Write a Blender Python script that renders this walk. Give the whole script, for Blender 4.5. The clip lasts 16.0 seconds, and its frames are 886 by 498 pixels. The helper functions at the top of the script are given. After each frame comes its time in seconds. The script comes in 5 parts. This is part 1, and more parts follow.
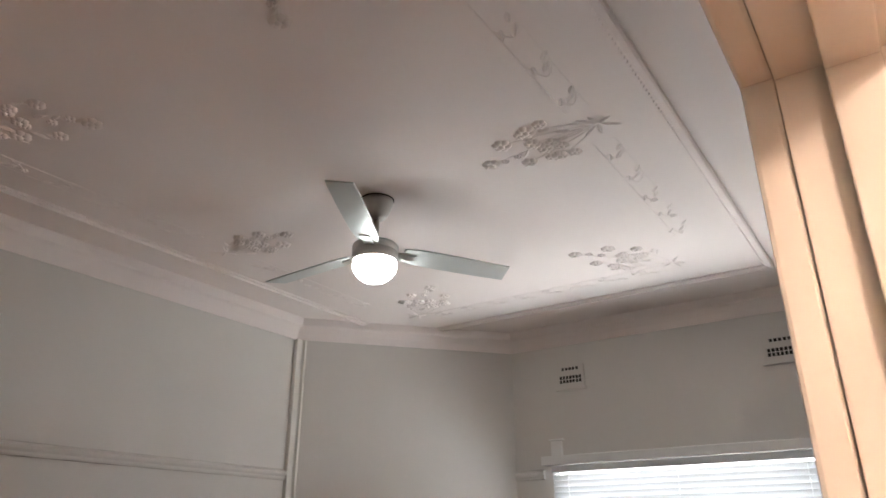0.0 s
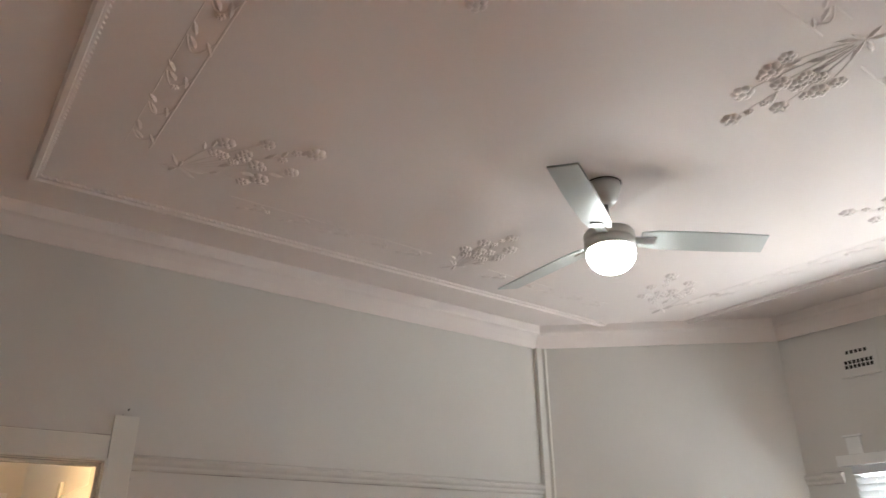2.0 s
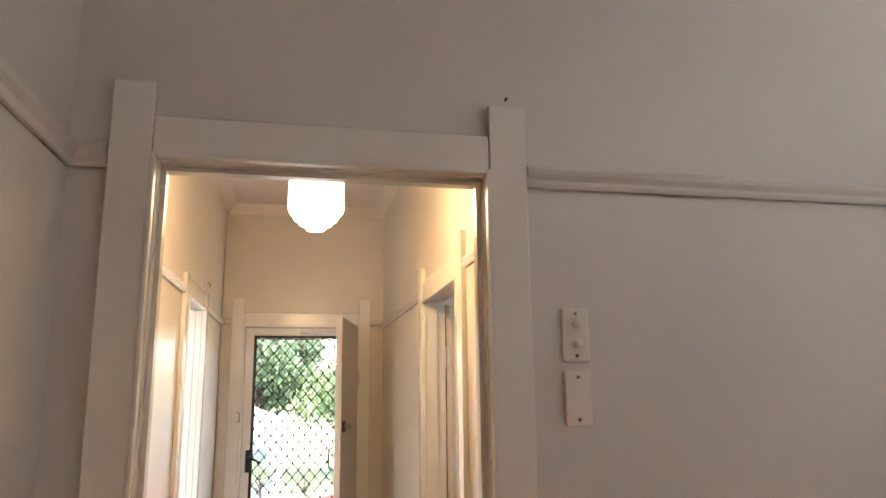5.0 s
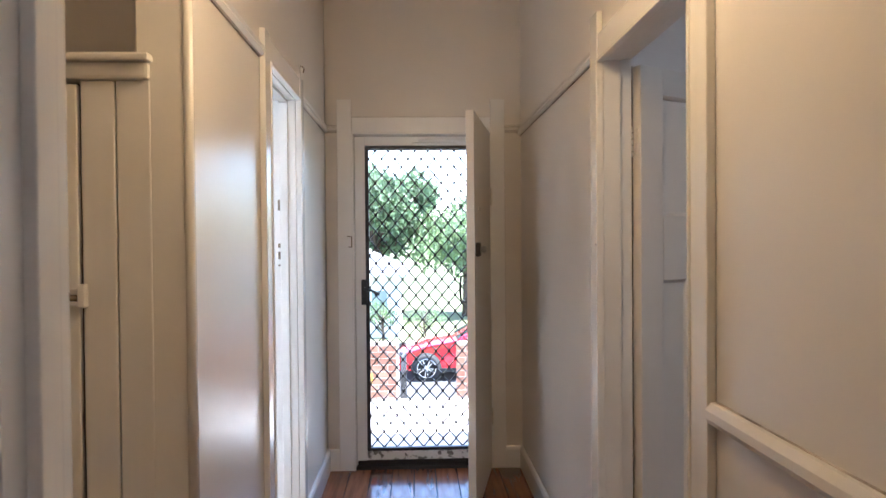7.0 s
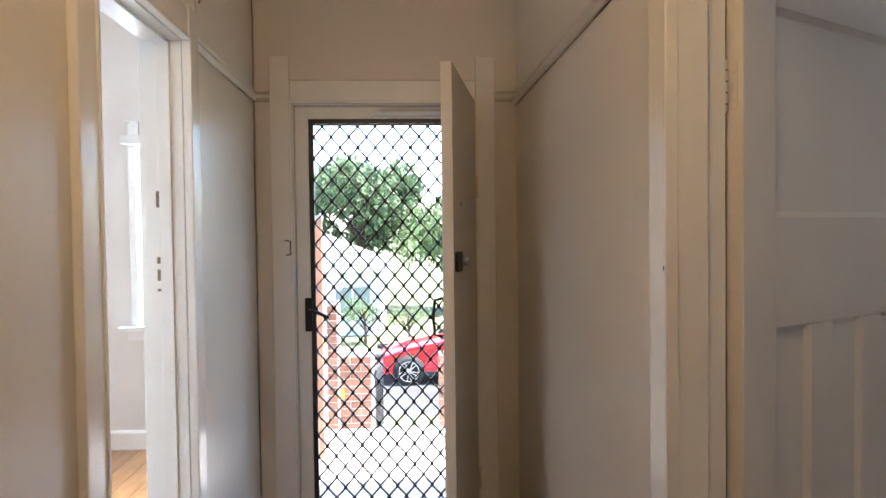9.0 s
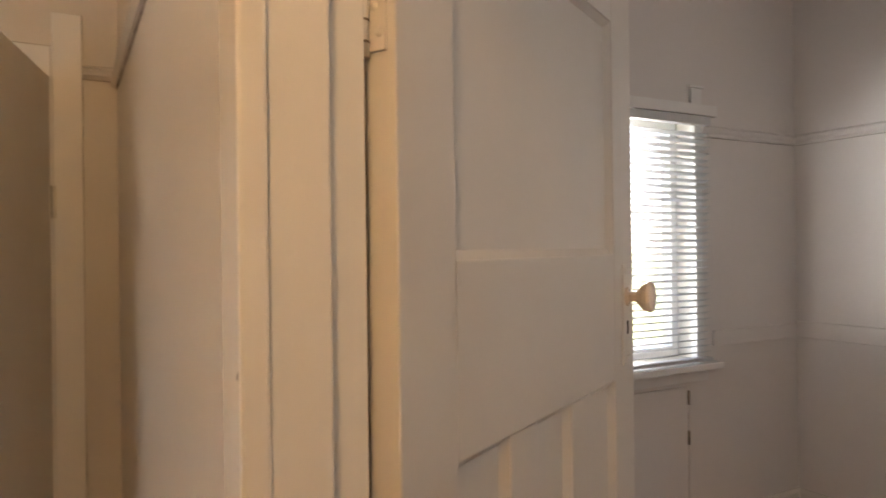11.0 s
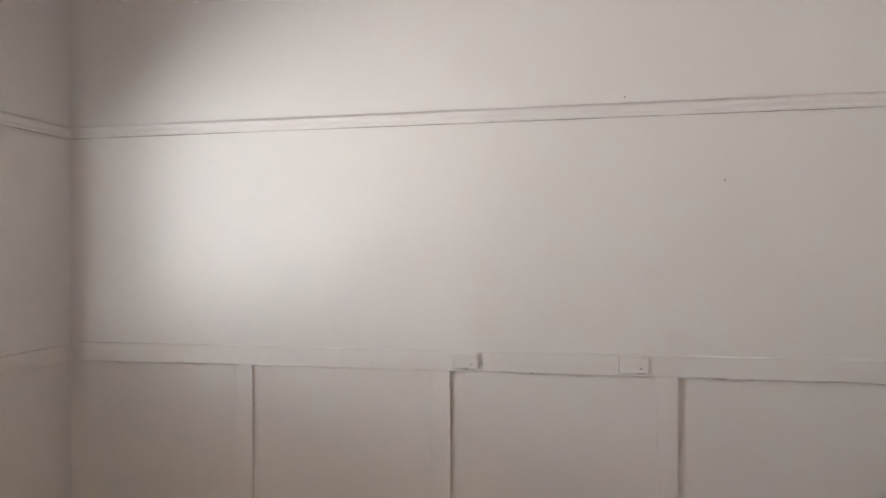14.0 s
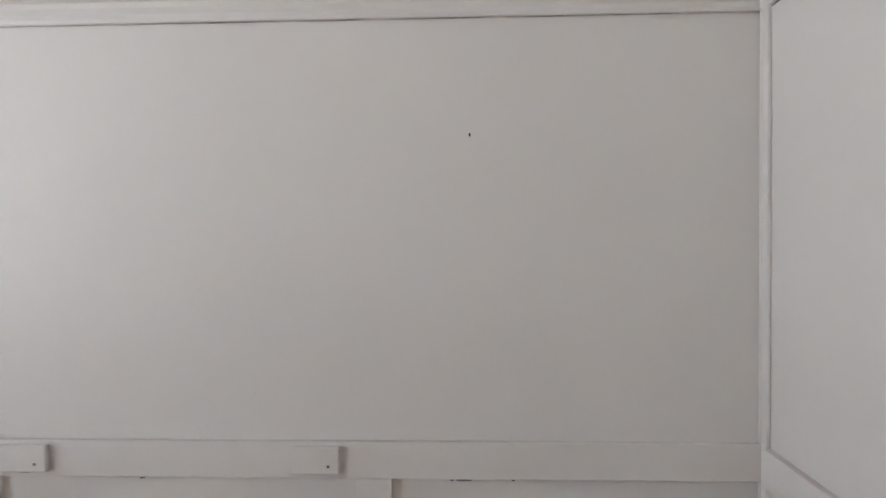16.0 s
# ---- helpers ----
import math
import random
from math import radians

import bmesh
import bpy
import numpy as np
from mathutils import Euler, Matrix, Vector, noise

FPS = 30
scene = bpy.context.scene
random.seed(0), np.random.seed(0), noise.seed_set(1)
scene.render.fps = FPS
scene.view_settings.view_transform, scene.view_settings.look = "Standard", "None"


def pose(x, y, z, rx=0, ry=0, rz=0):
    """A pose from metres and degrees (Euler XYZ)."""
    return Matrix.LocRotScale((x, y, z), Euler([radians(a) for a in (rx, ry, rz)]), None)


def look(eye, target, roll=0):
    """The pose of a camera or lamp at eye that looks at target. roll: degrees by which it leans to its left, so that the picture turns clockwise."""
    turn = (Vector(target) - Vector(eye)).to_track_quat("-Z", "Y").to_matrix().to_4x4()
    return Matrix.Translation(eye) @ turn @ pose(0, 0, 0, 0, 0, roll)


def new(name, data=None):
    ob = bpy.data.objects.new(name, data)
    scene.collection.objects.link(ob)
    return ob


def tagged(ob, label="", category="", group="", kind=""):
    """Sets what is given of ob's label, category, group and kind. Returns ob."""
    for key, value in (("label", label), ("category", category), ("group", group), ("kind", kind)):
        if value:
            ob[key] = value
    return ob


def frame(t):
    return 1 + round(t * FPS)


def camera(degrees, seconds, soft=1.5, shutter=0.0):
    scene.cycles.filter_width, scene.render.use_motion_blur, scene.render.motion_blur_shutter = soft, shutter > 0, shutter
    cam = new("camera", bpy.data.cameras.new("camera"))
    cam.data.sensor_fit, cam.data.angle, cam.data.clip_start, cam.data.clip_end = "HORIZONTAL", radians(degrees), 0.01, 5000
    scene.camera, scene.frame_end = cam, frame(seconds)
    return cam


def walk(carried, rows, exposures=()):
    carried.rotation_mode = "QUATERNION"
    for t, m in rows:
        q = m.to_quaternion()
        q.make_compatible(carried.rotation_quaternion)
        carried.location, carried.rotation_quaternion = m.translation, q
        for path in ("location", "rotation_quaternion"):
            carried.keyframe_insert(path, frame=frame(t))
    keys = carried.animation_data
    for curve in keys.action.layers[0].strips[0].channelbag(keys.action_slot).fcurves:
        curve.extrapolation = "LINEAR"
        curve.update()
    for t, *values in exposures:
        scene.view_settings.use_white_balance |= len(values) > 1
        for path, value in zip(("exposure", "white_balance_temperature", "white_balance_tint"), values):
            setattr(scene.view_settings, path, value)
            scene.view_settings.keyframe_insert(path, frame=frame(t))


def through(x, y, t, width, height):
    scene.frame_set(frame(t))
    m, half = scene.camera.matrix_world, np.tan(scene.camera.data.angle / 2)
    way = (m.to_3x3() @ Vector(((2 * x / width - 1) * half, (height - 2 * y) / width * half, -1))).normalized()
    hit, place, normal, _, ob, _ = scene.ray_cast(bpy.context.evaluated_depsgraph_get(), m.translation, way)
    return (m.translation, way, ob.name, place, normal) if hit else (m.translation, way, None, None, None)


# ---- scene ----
cam = camera(65.1, 16.0, soft=1.5, shutter=0.25)
PATH = [
    (0, (0.05, -3.172, 1.72), (1.579, -2.144, 2.498), -0.1),
    (0.5, (0.068, -3.164, 1.724), (1.497, -2.016, 2.524), -0.3),
    (1, (0.091, -3.163, 1.733), (1.414, -1.898, 2.541), -0.4),
    (1.5, (0.12, -3.134, 1.737), (1.328, -1.764, 2.553), -0.6),
    (2, (0.154, -3.006, 1.722), (1.244, -1.543, 2.541), -0.6),
    (2.5, (0.181, -2.828, 1.715), (1.142, -1.277, 2.533), -0.7),
    (3, (0.221, -2.628, 1.659), (1.027, -0.992, 2.482), -0.9),
    (3.5, (0.285, -2.406, 1.642), (0.949, -0.7, 2.449), -0.9),
    (4, (0.299, -2.146, 1.596), (0.848, -0.367, 2.329), -1.0),
    (4.5, (0.305, -1.866, 1.575), (0.769, 0.004, 2.114), -0.8),
    (5, (0.323, -1.581, 1.573), (0.715, 0.34, 1.967), -0.6),
    (5.2, (0.322, -1.479, 1.571), (0.671, 0.454, 1.946), -0.7),
    (7.3, (0.273, -0.325, 1.392), (0.338, 1.673, 1.329), -0.3),
    (7.5, (0.264, -0.214, 1.408), (0.327, 1.784, 1.34), -0.2),
    (8, (0.265, 0.023, 1.434), (0.336, 2.021, 1.365), -0.2),
    (8.2, (0.284, 0.125, 1.436), (0.358, 2.122, 1.365), -0.3),
    (10.3, (0.653, 1.083, 1.491), (1.181, 3.012, 1.503), -0.8),
    (10.5, (0.699, 1.13, 1.493), (1.348, 3.022, 1.505), -0.7),
    (11, (0.772, 1.235, 1.486), (1.732, 2.989, 1.49), -0.7),
    (11.5, (0.815, 1.346, 1.49), (2.073, 2.901, 1.486), -0.3),
    (12, (0.839, 1.372, 1.492), (2.347, 2.686, 1.483), -0.3),
    (12.5, (0.869, 1.367, 1.492), (2.563, 2.43, 1.478), -0.3),
    (13, (0.945, 1.374, 1.482), (2.78, 2.169, 1.464), -0.3),
    (13.5, (1.139, 1.314, 1.501), (3.062, 1.863, 1.461), -0.3),
    (14, (1.421, 1.282, 1.509), (3.384, 1.665, 1.507), -0.3),
    (14.5, (1.723, 1.154, 1.526), (3.701, 1.455, 1.517), -0.3),
    (15, (2.042, 1.021, 1.542), (4.035, 1.193, 1.518), -0.2),
    (15.5, (2.393, 0.806, 1.586), (4.388, 0.932, 1.528), -0.4),
    (16, (2.772, 0.694, 1.553), (4.769, 0.78, 1.506), -0.4),
]
EXPOSURE = [(0, 3.25, 6450, 15), (1, 3.42, 6500, 14), (2.5, 3.75, 6450, 13), (3.5, 4.06, 6450, 13), (5, 3.7, 6600, 16), (7.3, 3.08, 5450, 14), (8.2, 2.92, 5750, 13), (10.3, 2.75, 6800, 19), (11, 3.3, 7200, 19), (11.5, 3.35, 7050, 18), (12, 3.52, 6850, 16), (12.5, 3.57, 6750, 15), (13.5, 3.48, 6650, 15), (14, 3.65, 6650, 15), (15, 3.58, 6550, 14), (16, 3.53, 6250, 13)]
walk(cam, [(t, look(eye, target, roll)) for t, eye, target, roll in PATH], EXPOSURE)

# ---- world, sun, lights ----
world = bpy.data.worlds.new("sky")
scene.world = world
world.use_nodes = True
_nt = world.node_tree
_sky = _nt.nodes.new("ShaderNodeTexSky")
_sky.sky_type, _sky.sun_disc = "NISHITA", False
_sky.sun_elevation, _sky.sun_rotation = radians(71), radians(97)
_nt.nodes["Background"].inputs[1].default_value = 0.15
_nt.links.new(_sky.outputs[0], _nt.nodes["Background"].inputs[0])


def lamp(name, kind, m, power, colour, size=0.1, size_y=0.0):
    data = bpy.data.lights.new(name, kind)
    data.energy, data.color = power, colour
    if kind == "AREA":
        data.shape, data.size, data.size_y = "RECTANGLE", size, size_y or size
    elif kind == "SUN":
        data.angle = size
    else:
        data.shadow_soft_size = size
    ob = new(name, data)
    ob.matrix_world = m
    return ob


lamp("sun", "SUN", look((2.4, -0.3, 7), (0, 0, 0)), 5.0, (1.0, 0.95, 0.87), radians(0.5))
# daylight in the window openings
lamp("window_light", "AREA", look((4.28, -1.98, 1.55), (3.0, -1.98, 1.5)), 9, (0.92, 0.97, 1.0), 1.45, 1.15)
lamp("window_light", "AREA", look((2.60, 3.80, 1.53), (2.60, 2.0, 1.48)), 8.6, (0.92, 0.96, 0.98), 1.15, 1.12)
lamp("window_light", "AREA", look((-0.945, 5.46, 1.4), (-0.945, 3.0, 1.35)), 21, (0.82, 0.94, 1.0), 0.88, 1.1)

# ---- materials ----


def material(name, colour, rough=0.5, metal=0.0, spread=0.05, scale=3.0, bump=0.05, grain=90.0, coat=0.0, random_tone=0.0, stain=None):
    """A painted or plain surface with cloudy variation, fine grain and a little relief."""
    m = bpy.data.materials.new(name)
    m.use_nodes = True
    nt = m.node_tree
    b = nt.nodes["Principled BSDF"]
    tc = nt.nodes.new("ShaderNodeTexCoord")
    n1 = nt.nodes.new("ShaderNodeTexNoise")
    n1.inputs["Scale"].default_value, n1.inputs["Detail"].default_value = scale, 5
    n2 = nt.nodes.new("ShaderNodeTexNoise")
    n2.inputs["Scale"].default_value, n2.inputs["Detail"].default_value = grain, 3
    geo = nt.nodes.new("ShaderNodeNewGeometry")
    for n in (n1, n2):
        nt.links.new(geo.outputs["Position"], n.inputs["Vector"])
    ramp = nt.nodes.new("ShaderNodeValToRGB")
    lo = [max(0.0, c * (1 - spread * 2)) for c in colour]
    hi = [min(1.0, c * (1 + spread)) for c in colour]
    ramp.color_ramp.elements[0].position, ramp.color_ramp.elements[1].position = 0.3, 0.7
    ramp.color_ramp.elements[0].color, ramp.color_ramp.elements[1].color = (*lo, 1), (*hi, 1)
    nt.links.new(n1.outputs["Fac"], ramp.inputs[0])
    out = ramp.outputs[0]
    if random_tone:
        oi = nt.nodes.new("ShaderNodeObjectInfo")
        mr = nt.nodes.new("ShaderNodeMapRange")
        mr.inputs[3].default_value, mr.inputs[4].default_value = 1 - random_tone, 1 + random_tone * 0.5
        nt.links.new(oi.outputs["Random"], mr.inputs[0])
        mul = nt.nodes.new("ShaderNodeVectorMath")
        mul.operation = "SCALE"
        nt.links.new(out, mul.inputs[0])
        nt.links.new(mr.outputs[0], mul.inputs["Scale"])
        out = mul.outputs[0]
    if stain:
        n3 = nt.nodes.new("ShaderNodeTexNoise")
        n3.inputs["Scale"].default_value, n3.inputs["Detail"].default_value = stain[1], 8
        nt.links.new(geo.outputs["Position"], n3.inputs["Vector"])
        r3 = nt.nodes.new("ShaderNodeValToRGB")
        r3.color_ramp.elements[0].position, r3.color_ramp.elements[1].position = stain[2], stain[2] + 0.06
        nt.links.new(n3.outputs["Fac"], r3.inputs[0])
        mix = nt.nodes.new("ShaderNodeMixRGB")
        nt.links.new(r3.outputs[0], mix.inputs[0])
        nt.links.new(out, mix.inputs[1])
        mix.inputs[2].default_value = (*stain[0], 1)
        out = mix.outputs[0]
    nt.links.new(out, b.inputs["Base Color"])
    rr = nt.nodes.new("ShaderNodeMapRange")
    rr.inputs[3].default_value, rr.inputs[4].default_value = max(0.02, rough - 0.03), min(1, rough + 0.04)
    nt.links.new(n1.outputs["Fac"], rr.inputs[0])
    nt.links.new(rr.outputs[0], b.inputs["Roughness"])
    b.inputs["Metallic"].default_value = metal
    b.inputs["Coat Weight"].default_value = coat
    if bump:
        add = nt.nodes.new("ShaderNodeMath")
        add.operation = "MULTIPLY_ADD"
        nt.links.new(n1.outputs["Fac"], add.inputs[0])
        add.inputs[1].default_value = 0.12
        nt.links.new(n2.outputs["Fac"], add.inputs[2])
        bp = nt.nodes.new("ShaderNodeBump")
        bp.inputs["Strength"].default_value, bp.inputs["Distance"].default_value = bump, 0.01
        nt.links.new(add.outputs[0], bp.inputs["Height"])
        nt.links.new(bp.outputs[0], b.inputs["Normal"])
    return m


def glowing(name, colour, strength):
    m = bpy.data.materials.new(name)
    m.use_nodes = True
    b = m.node_tree.nodes["Principled BSDF"]
    b.inputs["Base Color"].default_value = (0.9, 0.9, 0.88, 1)
    b.inputs["Emission Color"].default_value, b.inputs["Emission Strength"].default_value = (*colour, 1), strength
    return m


def clear_glass(name):
    m = bpy.data.materials.new(name)
    m.use_nodes = True
    b = m.node_tree.nodes["Principled BSDF"]
    b.inputs["Transmission Weight"].default_value, b.inputs["Roughness"].default_value, b.inputs["IOR"].default_value = 1.0, 0.0, 1.45
    return m


def wood_floor(name, a, b_, rough=0.25):
    """Boards with grain along the board and a tone of their own for each one."""
    m = material(name, a, rough, spread=0.16, scale=2.0, bump=0.04, random_tone=0.3, coat=0.3)
    nt = m.node_tree
    geo = nt.nodes.new("ShaderNodeNewGeometry")
    mp = nt.nodes.new("ShaderNodeMapping")
    mp.inputs["Scale"].default_value = (38, 2.2, 10)
    nz = nt.nodes.new("ShaderNodeTexNoise")
    nz.inputs["Scale"].default_value, nz.inputs["Detail"].default_value = 1.0, 6
    nt.links.new(geo.outputs["Position"], mp.inputs[0])
    nt.links.new(mp.outputs[0], nz.inputs["Vector"])
    bs = nt.nodes["Principled BSDF"]
    old = bs.inputs["Base Color"].links[0].from_socket
    mix = nt.nodes.new("ShaderNodeMixRGB")
    mix.inputs[2].default_value = (*b_, 1)
    rp = nt.nodes.new("ShaderNodeValToRGB")
    rp.color_ramp.elements[0].position, rp.color_ramp.elements[1].position = 0.42, 0.72
    rp.color_ramp.elements[1].color = (0.7, 0.7, 0.7, 1)
    nt.links.new(nz.outputs["Fac"], rp.inputs[0])
    nt.links.new(rp.outputs[0], mix.inputs[0])
    nt.links.new(old, mix.inputs[1])
    nt.links.new(mix.outputs[0], bs.inputs["Base Color"])
    return m


M_WALL1 = material("grey_wall_paint", (0.62, 0.595, 0.555), 0.45, spread=0.02, scale=1.3, bump=0.04, grain=60)
M_WALL2 = material("pale_grey_wall_paint", (0.70, 0.672, 0.64), 0.45, spread=0.01, scale=1.3, bump=0.02, grain=60)
M_WALL2.node_tree.nodes["Principled BSDF"].inputs["Specular IOR Level"].default_value = 0.22
M_HALL = material("cream_wall_paint", (0.70, 0.67, 0.62), 0.3, spread=0.025, scale=1.5, bump=0.02, grain=50)
M_CEIL = material("ceiling_paint", (0.78, 0.715, 0.68), 0.7, spread=0.02, scale=1.0, bump=0.03)
M_TRIM = material("trim_gloss_paint", (0.74, 0.72, 0.66), 0.22, spread=0.02, scale=6, bump=0.03, grain=40)
M_TRIM_WHITE = material("white_gloss_paint", (0.80, 0.80, 0.78), 0.22, spread=0.015, scale=6, bump=0.02, grain=40)
M_DOOR = material("door_gloss_paint", (0.70, 0.67, 0.61), 0.32, spread=0.02, scale=5, bump=0.03, grain=30)
M_PEEL = material("peeling_white_paint", (0.74, 0.74, 0.72), 0.5, spread=0.03, stain=((0.16, 0.15, 0.14), 26, 0.53))
M_BLACK = material("black_powder_coat", (0.018, 0.018, 0.02), 0.4, spread=0.1, scale=20)
M_DARK = material("dark_gap", (0.02, 0.018, 0.016), 0.8, spread=0.1)
M_METAL = material("brushed_nickel", (0.52, 0.52, 0.50), 0.3, 1.0, spread=0.03, scale=20)
M_BRASS = material("tarnished_brass", (0.20, 0.16, 0.11), 0.45, 0.7, spread=0.2, scale=60)
M_BLADE = material("silver_blade", (0.46, 0.48, 0.46), 0.35, 0.1, spread=0.02, scale=8, bump=0.01)
M_FAN_GLOW = glowing("fan_bowl_glass", (0.92, 1.0, 0.97), 3.5)
M_HALL_GLOW = glowing("hall_globe_glass", (1.0, 0.66, 0.32), 5.3)
M_WARM_GLOW = glowing("back_globe_glass", (1.0, 0.70, 0.52), 27)
M_PLASTIC = material("cream_plastic", (0.72, 0.69, 0.62), 0.35, spread=0.02, scale=20, bump=0.0)
M_PORCELAIN = material("ivory_knob", (0.78, 0.66, 0.52), 0.25, spread=0.05, scale=30, bump=0.02, coat=0.4)
M_GAP = material("dirt_shade_line", (0.48, 0.43, 0.38), 0.9, spread=0.4, scale=9, bump=0.0)
M_GLASS = clear_glass("window_glass")
M_FLOOR = wood_floor("red_hall_boards", (0.30, 0.115, 0.05), (0.12, 0.04, 0.02), 0.18)
M_FLOOR2 = wood_floor("honey_boards", (0.46, 0.23, 0.085), (0.26, 0.11, 0.04), 0.25)
M_BRICK = material("red_brick", (0.34, 0.16, 0.11), 0.85, spread=0.12, scale=12, bump=0.3, random_tone=0.3)
M_MORTAR = material("mortar", (0.45, 0.40, 0.35), 0.9, spread=0.1, scale=20, bump=0.2)
M_CONC = material("pale_concrete", (0.52, 0.50, 0.46), 0.85, spread=0.08, scale=2, bump=0.15)
M_GRASS = material("lawn", (0.12, 0.14, 0.06), 0.95, spread=0.2, scale=0.8, bump=0.4, grain=40)
M_ROAD = material("asphalt", (0.06, 0.06, 0.06), 0.9, spread=0.15, scale=1.5, bump=0.2)
M_RENDER = material("pale_render", (0.72, 0.71, 0.68), 0.8, spread=0.04, scale=2)
M_TILE = material("grey_roof_tile", (0.26, 0.27, 0.28), 0.7, spread=0.12, scale=3, bump=0.2, random_tone=0.15)
M_RED = material("red_car_paint", (0.55, 0.012, 0.02), 0.18, spread=0.02, coat=1.0, bump=0.0)
M_TYRE = material("tyre_rubber", (0.02, 0.02, 0.02), 0.85, spread=0.1)
M_ALLOY = material("alloy_rim", (0.62, 0.63, 0.65), 0.25, 1.0, spread=0.03)
M_CARGLASS = material("car_window", (0.03, 0.035, 0.04), 0.06, spread=0.02, bump=0.0)
# plain pale grey-green for house panes; no curtain is modelled
M_PANE = material("pale_window_pane", (0.26, 0.30, 0.29), 0.1, spread=0.1, scale=2, bump=0.0)
M_BARK = material("bark", (0.12, 0.085, 0.06), 0.9, spread=0.25, scale=14, bump=0.5)


def leafy(name, colour, spread=0.35, through=0.45):
    """Thin leaves or slats that are lit on one side and let some of the light behind them through."""
    m = material(name, colour, 0.6, spread=spread, scale=1.2, bump=0.0)
    nt = m.node_tree
    b = nt.nodes["Principled BSDF"]
    tr = nt.nodes.new("ShaderNodeBsdfTranslucent")
    mx = nt.nodes.new("ShaderNodeMixShader")
    mx.inputs[0].default_value = through
    nt.links.new(b.inputs["Base Color"].links[0].from_socket, tr.inputs[0])
    nt.links.new(b.outputs[0], mx.inputs[1])
    nt.links.new(tr.outputs[0], mx.inputs[2])
    nt.links.new(mx.outputs[0], nt.nodes["Material Output"].inputs[0])
    return m


M_LEAF = leafy("leaf_green", (0.21, 0.30, 0.14))
M_LEAF2 = leafy("leaf_dark_green", (0.17, 0.25, 0.13))
M_SLAT = leafy("thin_white_slat", (0.56, 0.57, 0.57), 0.01, 0.08)

# ---- mesh helpers ----


def box(bm, x0, x1, y0, y1, z0, z1, m=None, mat=0):
    """An axis-aligned box, optionally moved by the matrix m."""
    co = [(x, y, z) for x in (x0, x1) for y in (y0, y1) for z in (z0, z1)]
    vs = [bm.verts.new(m @ Vector(c) if m else c) for c in co]
    for f in ((0, 1, 3, 2), (4, 6, 7, 5), (0, 4, 5, 1), (2, 3, 7, 6), (0, 2, 6, 4), (1, 5, 7, 3)):
        bm.faces.new([vs[i] for i in f]).material_index = mat
    return vs


def soft_box(x0, x1, y0, y1, z0, z1, r=0.004, seg=2):
    bm = bmesh.new()
    box(bm, x0, x1, y0, y1, z0, z1)
    bmesh.ops.bevel(bm, geom=bm.edges[:], offset=r, segments=seg, affect="EDGES", profile=0.6)
    return bm


def joined(*bms):
    """Several bmeshes poured into the first."""
    first = bms[0]
    for other in bms[1:]:
        me = bpy.data.meshes.new("tmp")
        other.to_mesh(me)
        other.free()
        first.from_mesh(me)
        bpy.data.meshes.remove(me)
    return first


def prism(points, axis, a0, a1):
    """A closed outline of 2D points pushed along an axis from a0 to a1. For x: (y, z); y: (x, z); z: (x, y)."""
    bm = bmesh.new()

    def at(p, a):
        return {"x": (a, p[0], p[1]), "y": (p[0], a, p[1]), "z": (p[0], p[1], a)}[axis]
    lo = [bm.verts.new(at(p, a0)) for p in points]
    hi = [bm.verts.new(at(p, a1)) for p in points]
    n = len(points)
    for i in range(n):
        bm.faces.new((lo[i], lo[(i + 1) % n], hi[(i + 1) % n], hi[i]))
    bm.faces.new(lo[::-1])
    bm.faces.new(hi)
    bmesh.ops.recalc_face_normals(bm, faces=bm.faces[:])
    return bm


def lathe(profile, steps=32, centre=(0, 0, 0)):
    """A turned shape from (radius, z) pairs."""
    bm = bmesh.new()
    cx, cy, cz = centre
    rings = []
    for r, z in profile:
        if r < 1e-5:
            rings.append([bm.verts.new((cx, cy, cz + z))])
        else:
            rings.append([bm.verts.new((cx + r * math.cos(2 * math.pi * i / steps), cy + r * math.sin(2 * math.pi * i / steps), cz + z)) for i in range(steps)])
    for a, b in zip(rings, rings[1:]):
        for i in range(steps):
            j = (i + 1) % steps
            f = [a[i % len(a)], a[j % len(a)], b[j % len(b)], b[i % len(b)]]
            f = list(dict.fromkeys(f))
            if len(f) > 2:
                bm.faces.new(f)
    bmesh.ops.recalc_face_normals(bm, faces=bm.faces[:])
    for f in bm.faces:
        f.smooth = True
    return bm


def tube(points, r, sides=8):
    """A round bar along points; r is one radius or one for each point."""
    bm = bmesh.new()
    pts = [Vector(p) for p in points]
    rs = r if isinstance(r, (list, tuple)) else [r] * len(pts)
    rings = []
    for i, p in enumerate(pts):
        d = (pts[min(i + 1, len(pts) - 1)] - pts[max(i - 1, 0)]).normalized()
        u = d.orthogonal().normalized() if not rings else (u - d * u.dot(d)).normalized()
        v = d.cross(u)
        rings.append([bm.verts.new(p + (u * math.cos(2 * math.pi * k / sides) + v * math.sin(2 * math.pi * k / sides)) * rs[i]) for k in range(sides)])
    for a, b in zip(rings, rings[1:]):
        for k in range(sides):
            bm.faces.new((a[k], a[(k + 1) % sides], b[(k + 1) % sides], b[k])).smooth = True
    bm.faces.new(rings[0][::-1])
    bm.faces.new(rings[-1])
    return bm


def mesh_of(name, bm, mats):
    me = bpy.data.meshes.new(name)
    bm.normal_update()
    bm.to_mesh(me)
    bm.free()
    for m in mats if isinstance(mats, (list, tuple)) else [mats]:
        me.materials.append(m)
    return me


def part(name, bm, mats, parent=None, label=""):
    """Links a bmesh as one mesh object under a thing or a part."""
    ob = new(name, mesh_of(name, bm, mats))
    ob.parent = parent
    if label:
        ob["label"] = label
    return ob


